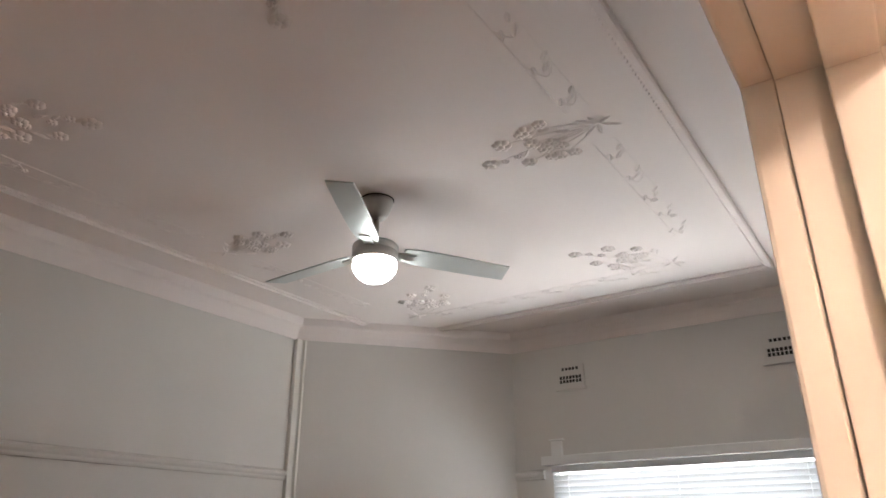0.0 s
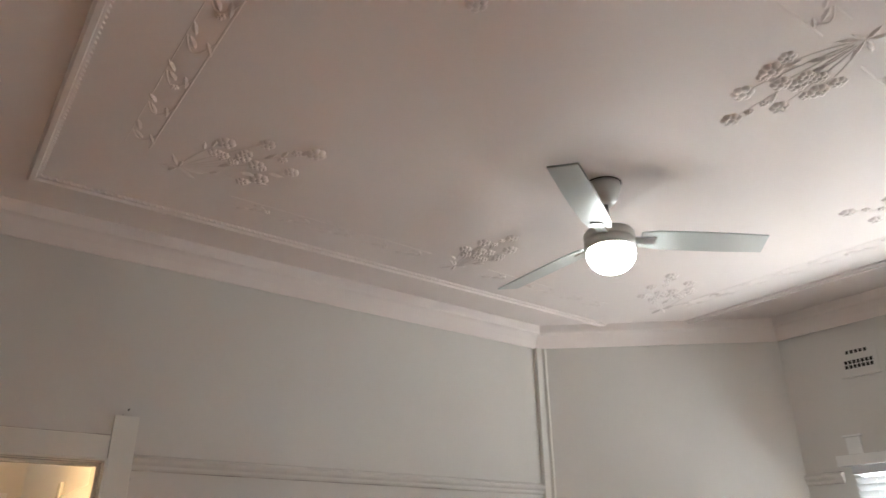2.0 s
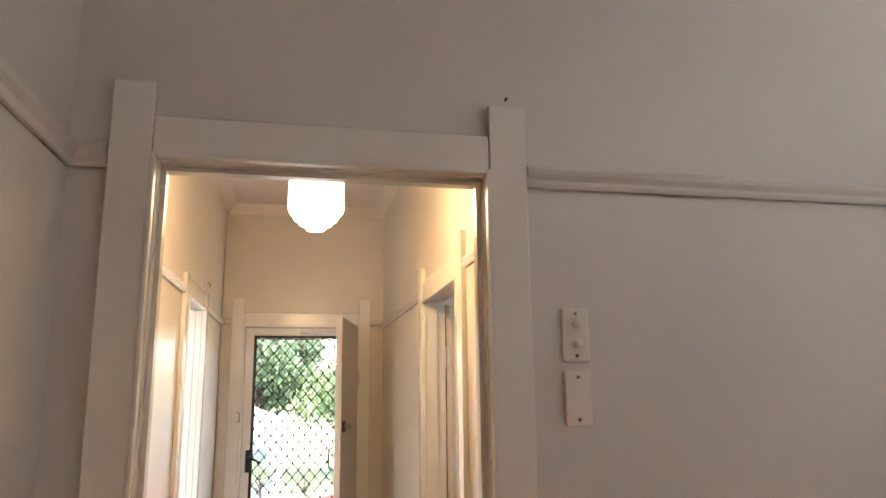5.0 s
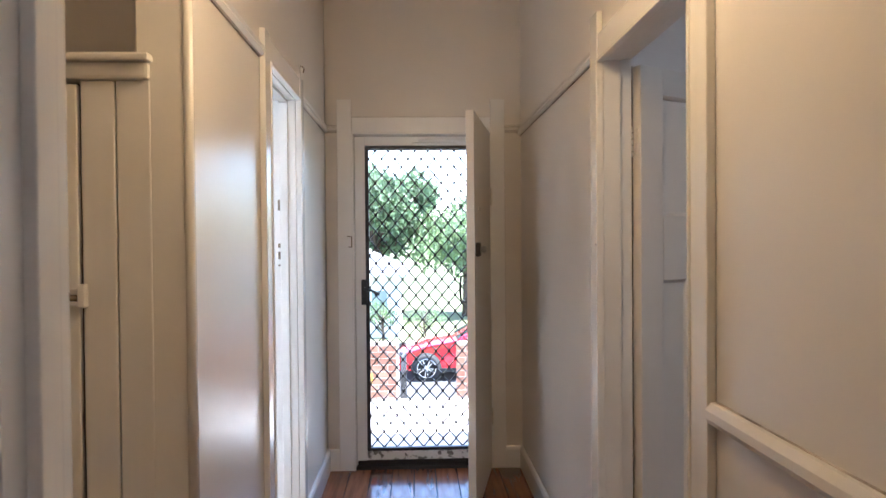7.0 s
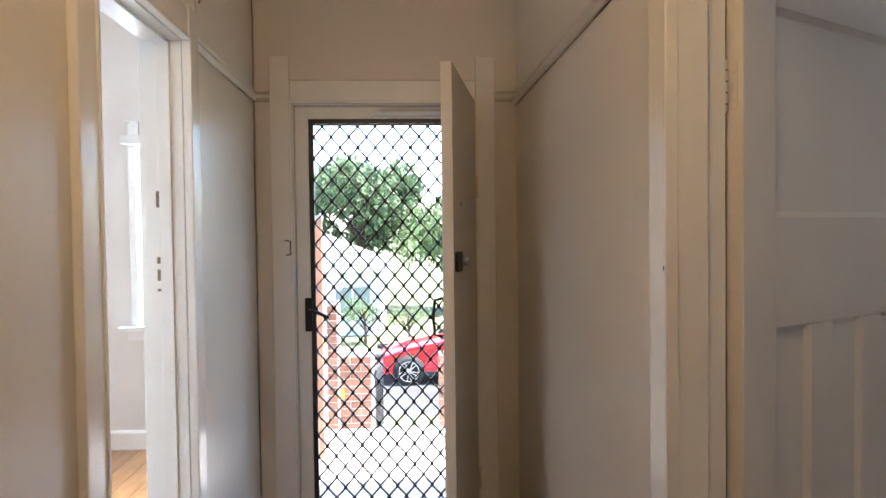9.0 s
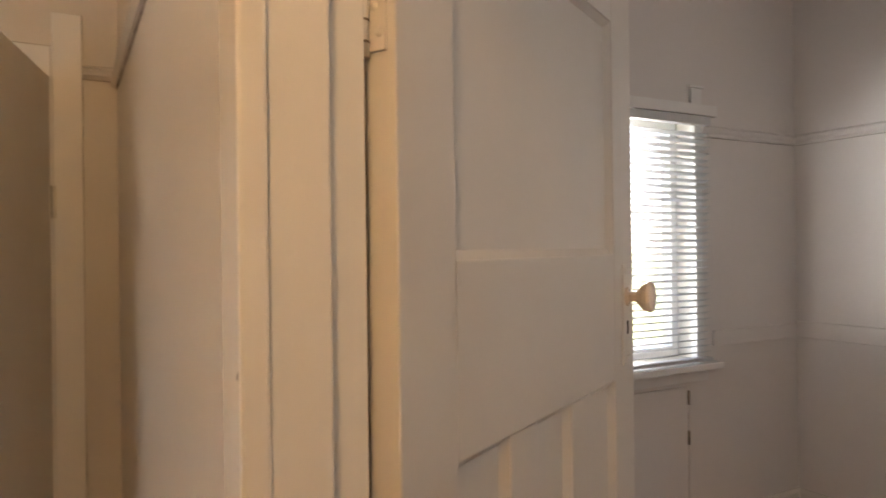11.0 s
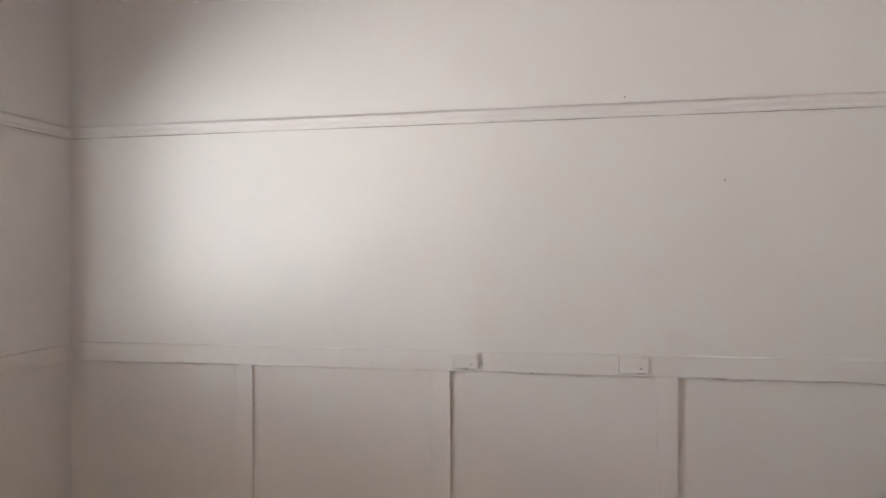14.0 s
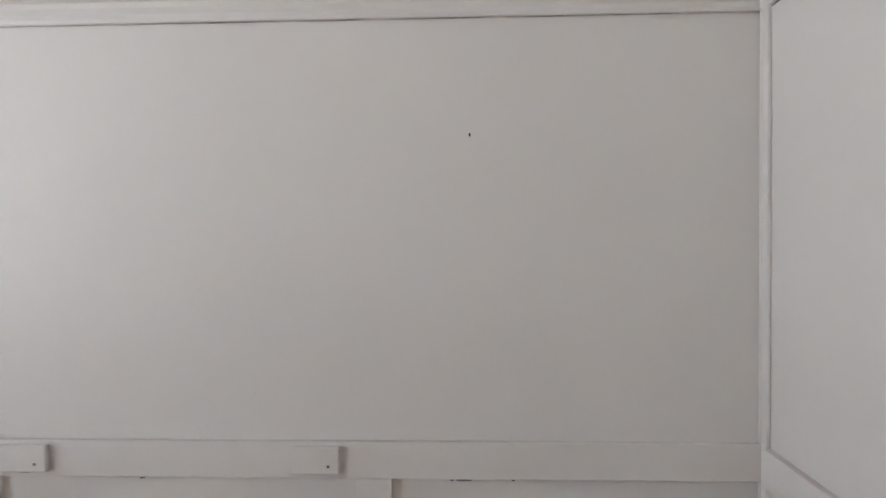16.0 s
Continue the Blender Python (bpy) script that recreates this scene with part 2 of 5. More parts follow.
def thing(name, label, category, x=0, y=0, z=0, rz=0, group=""):
    ob = new(name)
    ob.matrix_world = pose(x, y, z, 0, 0, rz)
    return tagged(ob, label, category, group)


def structure(name, bm, mats, label, category):
    return tagged(part(name, bm, mats), label, category, kind="structure")


def wall(name, x0, x1, y0, y1, z0, z1, along, openings, mats, label):
    """A wall along x or y with real openings (a0, a1, z0, z1). mats: the low-side face, the high-side face, the rest."""
    bm = bmesh.new()
    a0, a1 = (x0, x1) if along == "x" else (y0, y1)
    cuts = sorted({a0, a1, *[v for o in openings for v in o[:2]]})
    for s, e in zip(cuts, cuts[1:]):
        holes = sorted((o[2], o[3]) for o in openings if o[0] <= s and o[1] >= e)
        z = z0
        for h0, h1 in holes + [(z1, z1)]:
            if h0 > z + 1e-6:
                if along == "x":
                    box(bm, s, e, y0, y1, z, h0)
                else:
                    box(bm, x0, x1, s, e, z, h0)
            z = max(z, h1)
    bm.normal_update()
    k = 1 if along == "x" else 0
    for f in bm.faces:
        n = f.normal[k]
        f.material_index = 0 if n < -0.5 else 1 if n > 0.5 else 2
    return structure(name, bm, mats, label, "wall")


def moulding_run(profile, path, closed=False):
    """Sweeps a profile of (out, z) along a level path of (x, y); out is to the right of the way. Mitred corners."""
    bm = bmesh.new()
    n = len(path)
    rings = []
    for i, p in enumerate(path):
        p = Vector(p)
        prev = Vector(path[i - 1]) if (i or closed) else None
        nxt = Vector(path[(i + 1) % n]) if (i < n - 1 or closed) else None
        d1 = (p - prev).normalized() if prev is not None else (nxt - p).normalized()
        d2 = (nxt - p).normalized() if nxt is not None else d1
        n1, n2 = Vector((d1.y, -d1.x)), Vector((d2.y, -d2.x))
        mit = (n1 + n2) / (1 + n1.dot(n2))
        rings.append([bm.verts.new((p.x + mit.x * o, p.y + mit.y * o, z)) for o, z in profile])
    m = len(profile)
    for i in range(n if closed else n - 1):
        a, b = rings[i], rings[(i + 1) % n]
        for k in range(m):
            bm.faces.new((a[k], a[(k + 1) % m], b[(k + 1) % m], b[k]))
    if not closed:
        bm.faces.new(rings[0])
        bm.faces.new(rings[-1][::-1])
    bmesh.ops.recalc_face_normals(bm, faces=bm.faces[:])
    return bm


ZC = 3.03      # ceiling of the large room
WX0, WX1, SY = -0.19, 4.19, -3.135
DIAG0, DIAG1 = (3.09, 0.0), (4.19, -0.955)
HX0, HX1, FY = -0.255, 0.932, 3.72     # hall
R2X0, R2X1, R2Y0, R2Y1 = 1.037, 4.39, 0.03, 3.71
ZH = 2.95

# ---- shell ----
W1 = [M_WALL1, M_HALL, M_TRIM]
wall("wall_north", -1.3, 0.97, 0.0, 0.10, -0.3, 3.3, "x", [(-0.026, 0.772, -0.3, 2.102)], W1, "grey painted plaster wall with the hall doorway")
wall("wall_north_east", 0.97, 4.6, 0.0, 0.03, -0.3, 3.3, "x", [], [M_WALL1, M_WALL2, M_TRIM], "grey painted partition wall between two rooms")
wall("wall_west", -0.31, WX0, SY, 0.0, -0.3, 3.3, "y", [], [M_HALL, M_WALL1, M_TRIM], "pale grey painted plaster wall")
wall("wall_south", -0.31, 4.6, SY - 0.12, SY, -0.3, 3.3, "x", [(-0.175, 0.614, -0.3, 2.09)], [M_HALL, M_WALL1, M_TRIM], "painted plaster wall with a doorway")
wall("wall_east", WX1, WX1 + 0.26, SY, 0.0, -0.3, 3.3, "y", [(-2.75, -1.245, 0.95, 2.148)], [M_WALL1, M_RENDER, M_TRIM], "grey painted brick wall with a wide window")
structure("chimney_breast", prism([DIAG0, (4.188, -0.002), DIAG1], "z", -0.3, 3.3), [M_WALL1], "diagonal grey painted chimney breast in a corner", "wall")
wall("hall_wall_right", HX1, R2X0, 0.10, FY, -0.3, 3.3, "y", [(1.043, 1.884, -0.3, 2.015)], [M_HALL, M_WALL2, M_TRIM], "cream painted hall wall with a bedroom doorway")
wall("hall_wall_left", -0.37, HX0, 1.20, FY, -0.3, 3.3, "y", [(2.048, 2.722, -0.3, 2.06)], [M_WALL2, M_HALL, M_TRIM], "cream painted hall wall with a side doorway")
wall("hall_wall_front", -0.37, R2X0, FY, FY + 0.14, -0.3, 3.3, "x", [(-0.105, 0.757, -0.3, 2.055)], [M_HALL, M_RENDER, M_TRIM], "cream painted wall round the front door")
wall("wall_front_bedroom", R2X0, R2X1 + 0.2, R2Y1, R2Y1 + 0.24, -0.3, 3.3, "x", [(1.92, 3.60, 0.92, 2.135)], [M_WALL2, M_RENDER, M_TRIM], "pale grey bedroom wall with a window")
wall("wall_east_bedroom", R2X1, R2X1 + 0.2, 0.03, R2Y1, -0.3, 3.3, "y", [], [M_WALL2, M_RENDER, M_TRIM], "pale grey panelled bedroom wall")
# lobby beside the hall, and the room beyond the side doorway
wall("lobby_wall", -1.4, -1.3, 0.0, 2.0, -0.3, 3.3, "y", [], [M_HALL, M_HALL, M_HALL], "cream painted lobby wall")
wall("cupboard_back_wall", -1.3, -0.37, 1.9, 2.0, -0.3, 3.3, "x", [], [M_HALL, M_WALL2, M_HALL], "cream painted wall behind the cupboard")
wall("side_room_front", -3.3, -0.25, 5.34, 5.52, -0.6, 3.3, "x", [(-1.40, -0.49, 0.85, 2.05)], [M_WALL2, M_RENDER, M_TRIM], "pale front wall of the side room")
wall("side_room_east", -0.37, -0.25, FY + 0.0, 5.34, -0.6, 3.3, "y", [], [M_WALL2, M_RENDER, M_TRIM], "pale wall of the side room and porch")
wall("side_room_west", -3.4, -3.3, 2.0, 5.52, -0.6, 3.3, "y", [], [M_RENDER, M_WALL2, M_TRIM], "pale side room wall")
wall("side_room_south", -3.3, -1.3, 1.9, 2.0, -0.6, 3.3, "x", [], [M_RENDER, M_WALL2, M_TRIM], "pale side room wall")
# room behind the first doorway
wall("back_room_west", -1.4, -1.3, -6.2, SY - 0.12, -0.3, 3.3, "y", [], [M_RENDER, M_HALL, M_TRIM], "cream back room wall")
wall("back_room_east", 2.6, 2.7, -6.2, SY - 0.12, -0.3, 3.3, "y", [], [M_HALL, M_RENDER, M_TRIM], "cream back room wall")
wall("back_room_south", -1.3, 2.6, -6.3, -6.2, -0.3, 3.3, "x", [], [M_RENDER, M_HALL, M_TRIM], "cream back room wall")
wall("back_room_north", -1.3, -0.31, SY - 0.12, SY, -0.3, 3.3, "x", [], [M_HALL, M_RENDER, M_TRIM], "cream back room wall")


def slab(name, x0, x1, y0, y1, z, mat, label, up=0.12):
    bm = bmesh.new()
    box(bm, x0, x1, y0, y1, z, z + up)
    return structure(name, bm, mat, label, "ceiling")


slab("ceiling", WX0, WX1, SY, 0, ZC, M_CEIL, "white plaster ceiling of the decorated room")
slab("ceiling_hall", -1.3, HX1, 0.10, FY, ZH, M_CEIL, "plain white hall ceiling")
slab("ceiling_bedroom", R2X0, R2X1, 0.03, R2Y1, 3.08, M_CEIL, "plain white bedroom ceiling")
slab("ceiling_side_room", -3.3, -0.37, 2.0, 5.34, ZH, M_CEIL, "plain white side room ceiling")
slab("ceiling_back_room", -1.3, 2.6, -6.2, SY - 0.12, ZH, M_CEIL, "plain white back room ceiling")

# unseen roof added over all, so that no daylight leaks in
structure("roof", joined(prism([(-6.8, 3.3), (4.25, 3.3), (-1.2, 5.4)], "x", -3.7, 4.9), prism([(-3.7, 3.29), (-0.1, 3.29), (-1.9, 4.4)], "y", 4.0, 5.9)), M_TILE, "unseen tiled roof that keeps daylight out of the house", "roof")

# cornice of the large room, following the chimney breast
CORN = [(0, 2.908), (0.008, 2.908), (0.012, 2.917), (0.026, 2.944), (0.048, 2.974), (0.058, 2.984), (0.064, 2.978), (0.074, 2.974), (0.082, 2.980), (0.085, 2.99), (0.086, 3.0315), (0, 3.0315)]
ROOM = [(WX0, SY), (WX0, 0), DIAG0, DIAG1, (WX1, SY)]
structure("cornice", moulding_run(CORN, ROOM, True), M_CEIL, "coved white plaster cornice with a fine bead", "cornice")
CORN2 = [(0, ZH - 0.07), (0.01, ZH - 0.07), (0.03, ZH - 0.05), (0.06, ZH - 0.015), (0.075, ZH + 0.001), (0, ZH + 0.001)]
structure("cornice_hall", moulding_run(CORN2, [(HX0, 1.2), (HX0, FY), (HX1, FY), (HX1, 0.1), (-1.3, 0.1), (-1.3, 1.2)], False), M_CEIL, "small white hall cornice", "cornice")
structure("cornice_bedroom", moulding_run([(o, z + 0.13) for o, z in CORN2], [(R2X0, R2Y0), (R2X0, R2Y1), (R2X1, R2Y1), (R2X1, R2Y0)], True), M_CEIL, "small white bedroom cornice", "cornice")

# ---- plaster work on the ceiling ----
MX0, MX1, MY0, MY1 = 0.273, 3.735, -2.71, -0.34


def bead_rope(bm, p, q, z, r=0.011, step=0.024):
    d = Vector(q) - Vector(p)
    n = int(d.length / step)
    turn = math.degrees(math.atan2(d.y, d.x))
    for i in range(n):
        c = Vector(p) + d * ((i + 0.5) / n)
        m = pose(c.x, c.y, z, 0, 0, turn + 35)
        box(bm, -0.009, 0.009, -0.005, 0.005, -0.008, 0.0, m)


rope = moulding_run([(-0.022, ZC), (-0.021, ZC - 0.016), (-0.014, ZC - 0.022), (0.002, ZC - 0.022), (0.006, ZC - 0.012), (0.014, ZC - 0.010), (0.018, ZC)], [(MX0, MY0), (MX0, MY1), (MX1, MY1), (MX1, MY0)], True)
for p, q in (((MX0, MY0), (MX0, MY1)), ((MX0, MY1), (MX1, MY1)), ((MX1, MY1), (MX1, MY0)), ((MX1, MY0), (MX0, MY0))):
    bead_rope(rope, (p[0] + (0.012 if p[0] < 2 else -0.012), p[1] + (0.012 if p[1] < -1.5 else -0.012)), (q[0] + (0.012 if q[0] < 2 else -0.012), q[1] + (0.012 if q[1] < -1.5 else -0.012)), ZC - 0.002)
structure("ceiling_moulding", rope, M_CEIL, "roped white plaster border on the ceiling", "moulding")


def leaf(bm, x, y, turn, length, width, lift=0.012):
    """A plaster leaf: a keeled lens lying on the ceiling."""
    m = pose(x, y, ZC, 0, 0, turn)
    pts = [(0, 0), (0.25, 0.75), (0.55, 1.0), (0.8, 0.6), (1, 0), (0.8, -0.6), (0.55, -1.0), (0.25, -0.75)]
    ring = [bm.verts.new(m @ Vector((a * length, b * width / 2, 0.001))) for a, b in pts]
    k1 = bm.verts.new(m @ Vector((length * 0.3, 0, -lift)))
    k2 = bm.verts.new(m @ Vector((length * 0.7, 0, -lift)))
    n = len(ring)
    for i in range(n):
        a, b = ring[i], ring[(i + 1) % n]
        k = k1 if i in (0, 7, 6, 1) else k2
        if i == 1 or i == 6:
            bm.faces.new((a, b, k2, k1) if i == 1 else (a, b, k1, k2))
        else:
            bm.faces.new((a, b, k))


def bloom(bm, x, y, r, petals=6, lift=0.022):
    """A plaster flower: a domed centre inside a ring of round petals."""
    for k in range(petals + 1):
        a = 2 * math.pi * k / petals
        pr, pc = (r * 0.48, (x + r * 0.6 * math.cos(a), y + r * 0.6 * math.sin(a))) if k < petals else (r * 0.45, (x, y))
        h = lift * (0.8 if k < petals else 1.25)
        top = bm.verts.new((pc[0], pc[1], ZC - h))
        r1 = [bm.verts.new((pc[0] + pr * 0.65 * math.cos(b * math.pi / 4), pc[1] + pr * 0.65 * math.sin(b * math.pi / 4), ZC - h * 0.8)) for b in range(8)]
        r2 = [bm.verts.new((pc[0] + pr * math.cos(b * math.pi / 4), pc[1] + pr * math.sin(b * math.pi / 4), ZC + 0.001)) for b in range(8)]
        for b in range(8):
            bm.faces.new((r1[b], r1[(b + 1) % 8], top)).smooth = True
            bm.faces.new((r2[b], r2[(b + 1) % 8], r1[(b + 1) % 8], r1[b])).smooth = True


def vine(bm, pts, w=0.012, h=0.010):
    """A raised stem along points on the ceiling."""
    n = len(pts)
    rows = []
    for i, p in enumerate(pts):
        d = Vector(pts[min(i + 1, n - 1)]) - Vector(pts[max(i - 1, 0)])
        s = Vector((-d.y, d.x)).normalized() * w / 2
        rows.append([bm.verts.new((p[0] + s.x, p[1] + s.y, ZC + 0.001)), bm.verts.new((p[0], p[1], ZC - h)), bm.verts.new((p[0] - s.x, p[1] - s.y, ZC + 0.001))])
    for a, b in zip(rows, rows[1:]):
        bm.faces.new((a[0], a[1], b[1], b[0])).smooth = True
        bm.faces.new((a[1], a[2], b[2], b[1])).smooth = True


def spray(bm, x, y, turn, size, rnd, wide=0.62):
    """A loose plaster bouquet: one long stem with buds at its tip, shorter stems with round blooms, long leaves round the base."""
    t = radians(turn)
    f, s = Vector((math.cos(t), math.sin(t))), Vector((-math.sin(t), math.cos(t)))
    o = Vector((x, y))
    stems = [(0.0, 1.0), (wide * 0.55, 0.78), (-wide * 0.5, 0.74), (wide, 0.55), (-wide, 0.52), (wide * 0.25, 0.55), (-wide * 0.2, 0.5)]
    for bend, reach in stems:
        pts = []
        for i in range(9):
            u = i / 8 * reach * size
            a = bend * (1.1 - 0.35 * i / 8)
            pts.append(tuple(o + f * u * math.cos(a) + s * u * math.sin(a)))
        vine(bm, pts[1:], 0.006, 0.005)
        for i in range(3, 8):
            d = math.degrees(math.atan2(pts[i][1] - pts[i - 1][1], pts[i][0] - pts[i - 1][0]))
            if rnd.random() < 0.42:
                leaf(bm, pts[i][0], pts[i][1], d + rnd.choice((-1, 1)) * rnd.uniform(14, 40), rnd.uniform(0.05, 0.085), rnd.uniform(0.016, 0.024), rnd.uniform(0.008, 0.014))
        bloom(bm, pts[8][0], pts[8][1], rnd.uniform(0.026, 0.036), 6, 0.024)
        if reach < 0.8:
            q = Vector(pts[6]) + s * rnd.choice((-1, 1)) * 0.03
            bloom(bm, q.x, q.y, rnd.uniform(0.018, 0.026), 6, 0.018)
        if reach > 0.9:
            for i in (7, 6):
                q = Vector(pts[i]) + s * rnd.choice((-1, 1)) * 0.016
                bloom(bm, q.x, q.y, rnd.uniform(0.014, 0.02), 5, 0.016)
    for k in (-152, -70, -38, 42, 74, 160):
        leaf(bm, x, y, turn + k + rnd.uniform(-12, 12), rnd.uniform(0.05, 0.1), 0.018, 0.01)


def frieze(bm, p, q, rnd, width=0.085):
    """A band between two thin lines, filled with looping ribbons, leaf pairs and buds."""
    p, q = Vector(p), Vector(q)
    d = (q - p).normalized()
    s = Vector((-d.y, d.x))
    if s.dot(Vector((2.0, -1.5)) - (p + q) / 2) < 0:
        s = -s
    run = (q - p).length
    vine(bm, [tuple(p + d * (run * i / 12) + s * width * 0.5) for i in range(13)], 0.009, 0.007)
    vine(bm, [tuple(p + d * (run * i / 12) - s * width * 0.45) for i in range(13)], 0.005, 0.003)
    base = math.degrees(math.atan2(d.y, d.x))
    flip = 1 if (d.x * s.y - d.y * s.x) > 0 else -1
    n = max(2, int(run / 0.17))
    for i in range(n):
        c = p + d * (run * (i + 0.5) / n)
        reach = rnd.uniform(0.05, 0.075)
        loop = [tuple(c + d * (reach * math.sin(u * 3.1)) + s * width * (0.5 - 0.95 * u) * 0.98) for u in [k / 8 for k in range(9)]]
        vine(bm, loop, 0.008, 0.007)
        for u, turn in ((0.25, 28), (0.6, -150), (0.8, 35)):
            e = c + s * width * (0.45 - u)
            leaf(bm, e.x, e.y, base + flip * (turn + rnd.uniform(-14, 14)), rnd.uniform(0.05, 0.075), rnd.uniform(0.017, 0.024), rnd.uniform(0.008, 0.012))
        if rnd.random() < 0.55:
            e = c + d * 0.07 - s * rnd.uniform(-0.02, 0.02)
            bloom(bm, e.x, e.y, rnd.uniform(0.012, 0.017), 5, 0.014)


rnd = random.Random(4)
orn = bmesh.new()
BX0, BX1, BY0, BY1 = 0.52, 3.48, -2.465, -0.555
for cx, cy, turn in ((0.68, -0.70, -45), (3.42, -0.72, -137), (0.68, -2.33, 45), (3.42, -2.31, 135)):
    spray(orn, cx, cy, turn, 0.52, rnd)
spray(orn, 2.06, -0.545, -88, 0.40, rnd)
spray(orn, 2.01, -2.49, 85, 0.445, rnd)
for p, q in (((BX0, -2.25), (BX0, -0.77)), ((BX1, -2.25), (BX1, -0.80)), ((0.92, BY1), (1.88, BY1)), ((2.22, BY1), (3.1, BY1)), ((0.92, BY0), (1.90, BY0)), ((2.12, BY0), (3.1, BY0))):
    frieze(orn, p, q, rnd)
for v in orn.verts:
    v.co.z = ZC - (ZC - v.co.z) * 0.55
structure("ceiling_ornament", orn, M_CEIL, "raised white plaster flower sprays and leaf bands", "moulding")

# ---- rails, skirtings, architraves ----
RAIL = [(0, 0), (0.012, 0), (0.016, 0.008), (0.016, 0.018), (0.026, 0.03), (0.030, 0.042), (0.022, 0.05), (0.012, 0.056), (0, 0.056)]


def rail(name, path, z, mat, label, profile=RAIL):
    ob = structure(name, moulding_run([(o, z + h) for o, h in profile], path), mat, label, "picture rail")
    # thin brown strips paint the shadow gaps and their dirt along both rail edges
    for z0 in (z - 0.0022, z + profile[-1][1]):
        part("crack", moulding_run([(0, z0), (0.0045, z0), (0.0045, z0 + 0.0022), (0, z0 + 0.0022)], path), M_GAP, ob)
    return ob


def skirting(name, path, mat, h=0.13):
    return structure(name, moulding_run([(0, 0), (0.018, 0), (0.018, h - 0.02), (0.012, h - 0.006), (0.006, h), (0, h)], path), mat, "painted timber skirting board", "skirting")


rail("picture_rail_west", [(WX0, SY), (WX0, -0.001), (-0.106, -0.001)], 2.057, M_WALL1, "grey painted moulded picture rail")
rail("picture_rail_north", [(0.854, -0.001), (3.08, -0.001)], 2.057, M_WALL1, "grey painted moulded picture rail")
rail("picture_rail_east", [DIAG1, (WX1, -1.16)], 2.08, M_WALL1, "grey painted moulded picture rail")
rail("picture_rail_south", [(WX1, SY), (0.725, SY)], 2.057, M_WALL1, "grey painted moulded picture rail")
THIN = [(0, 0), (0.012, 0), (0.02, 0.012), (0.014, 0.026), (0.02, 0.034), (0.008, 0.042), (0, 0.042)]
rail("hall_rail_right", [(HX1, FY), (HX1, 1.952)], 2.025, M_HALL, "thin cream picture rail", THIN)
rail("hall_rail_right", [(HX1, 0.963), (HX1, 0.1)], 2.025, M_HALL, "thin cream picture rail", THIN)
rail("hall_rail_left", [(HX0, 1.24), (HX0, 1.968)], 2.045, M_HALL, "thin cream picture rail", THIN)
rail("hall_rail_left", [(HX0, 2.808), (HX0, FY), (-0.182, FY)], 2.045, M_HALL, "thin cream picture rail", THIN)
rail("hall_rail_front", [(0.831, FY), (HX1, FY)], 2.045, M_HALL, "thin cream picture rail", THIN)
rail("hall_dado_rail", [(HX1, 0.963), (HX1, 0.1)], 1.0, M_TRIM, "cream dado rail", [(0, 0), (0.02, 0), (0.026, 0.012), (0.026, 0.03), (0.014, 0.045), (0, 0.045)])
skirting("skirting_hall", [(HX0, 1.21), (HX0, 1.968)], M_TRIM_WHITE)
skirting("skirting_hall", [(HX0, 2.808), (HX0, FY), (-0.182, FY)], M_TRIM_WHITE)
skirting("skirting_hall", [(0.831, FY), (HX1, FY), (HX1, 1.953)], M_TRIM_WHITE)
skirting("skirting_hall", [(HX1, 0.963), (HX1, 0.1), (0.86, 0.1)], M_TRIM_WHITE)
skirting("skirting_room", [(WX0, SY), (WX0, 0), (-0.106, 0)], M_TRIM)
skirting("skirting_room", [(0.854, 0), DIAG0, DIAG1, (WX1, SY), (0.725, SY)], M_TRIM)
skirting("skirting_side_room", [(-3.3, 5.34), (-0.37, 5.34), (-0.37, 2.82)], M_TRIM_WHITE)
skirting("skirting_bedroom", [(R2X0, 1.96), (R2X0, R2Y1), (R2X1, R2Y1), (R2X1, R2Y0), (R2X0, R2Y0), (R2X0, 0.99)], M_TRIM)

# upright cover strip where the partition meets the chimney breast
structure("corner_strip", joined(soft_box(3.08, 3.142, -0.028, 0.001, 0.13, 2.908, 0.005), soft_box(3.128, 3.146, -0.046, -0.02, 0.13, 2.908, 0.003)), M_TRIM, "narrow upright cover strip painted grey white", "trim")


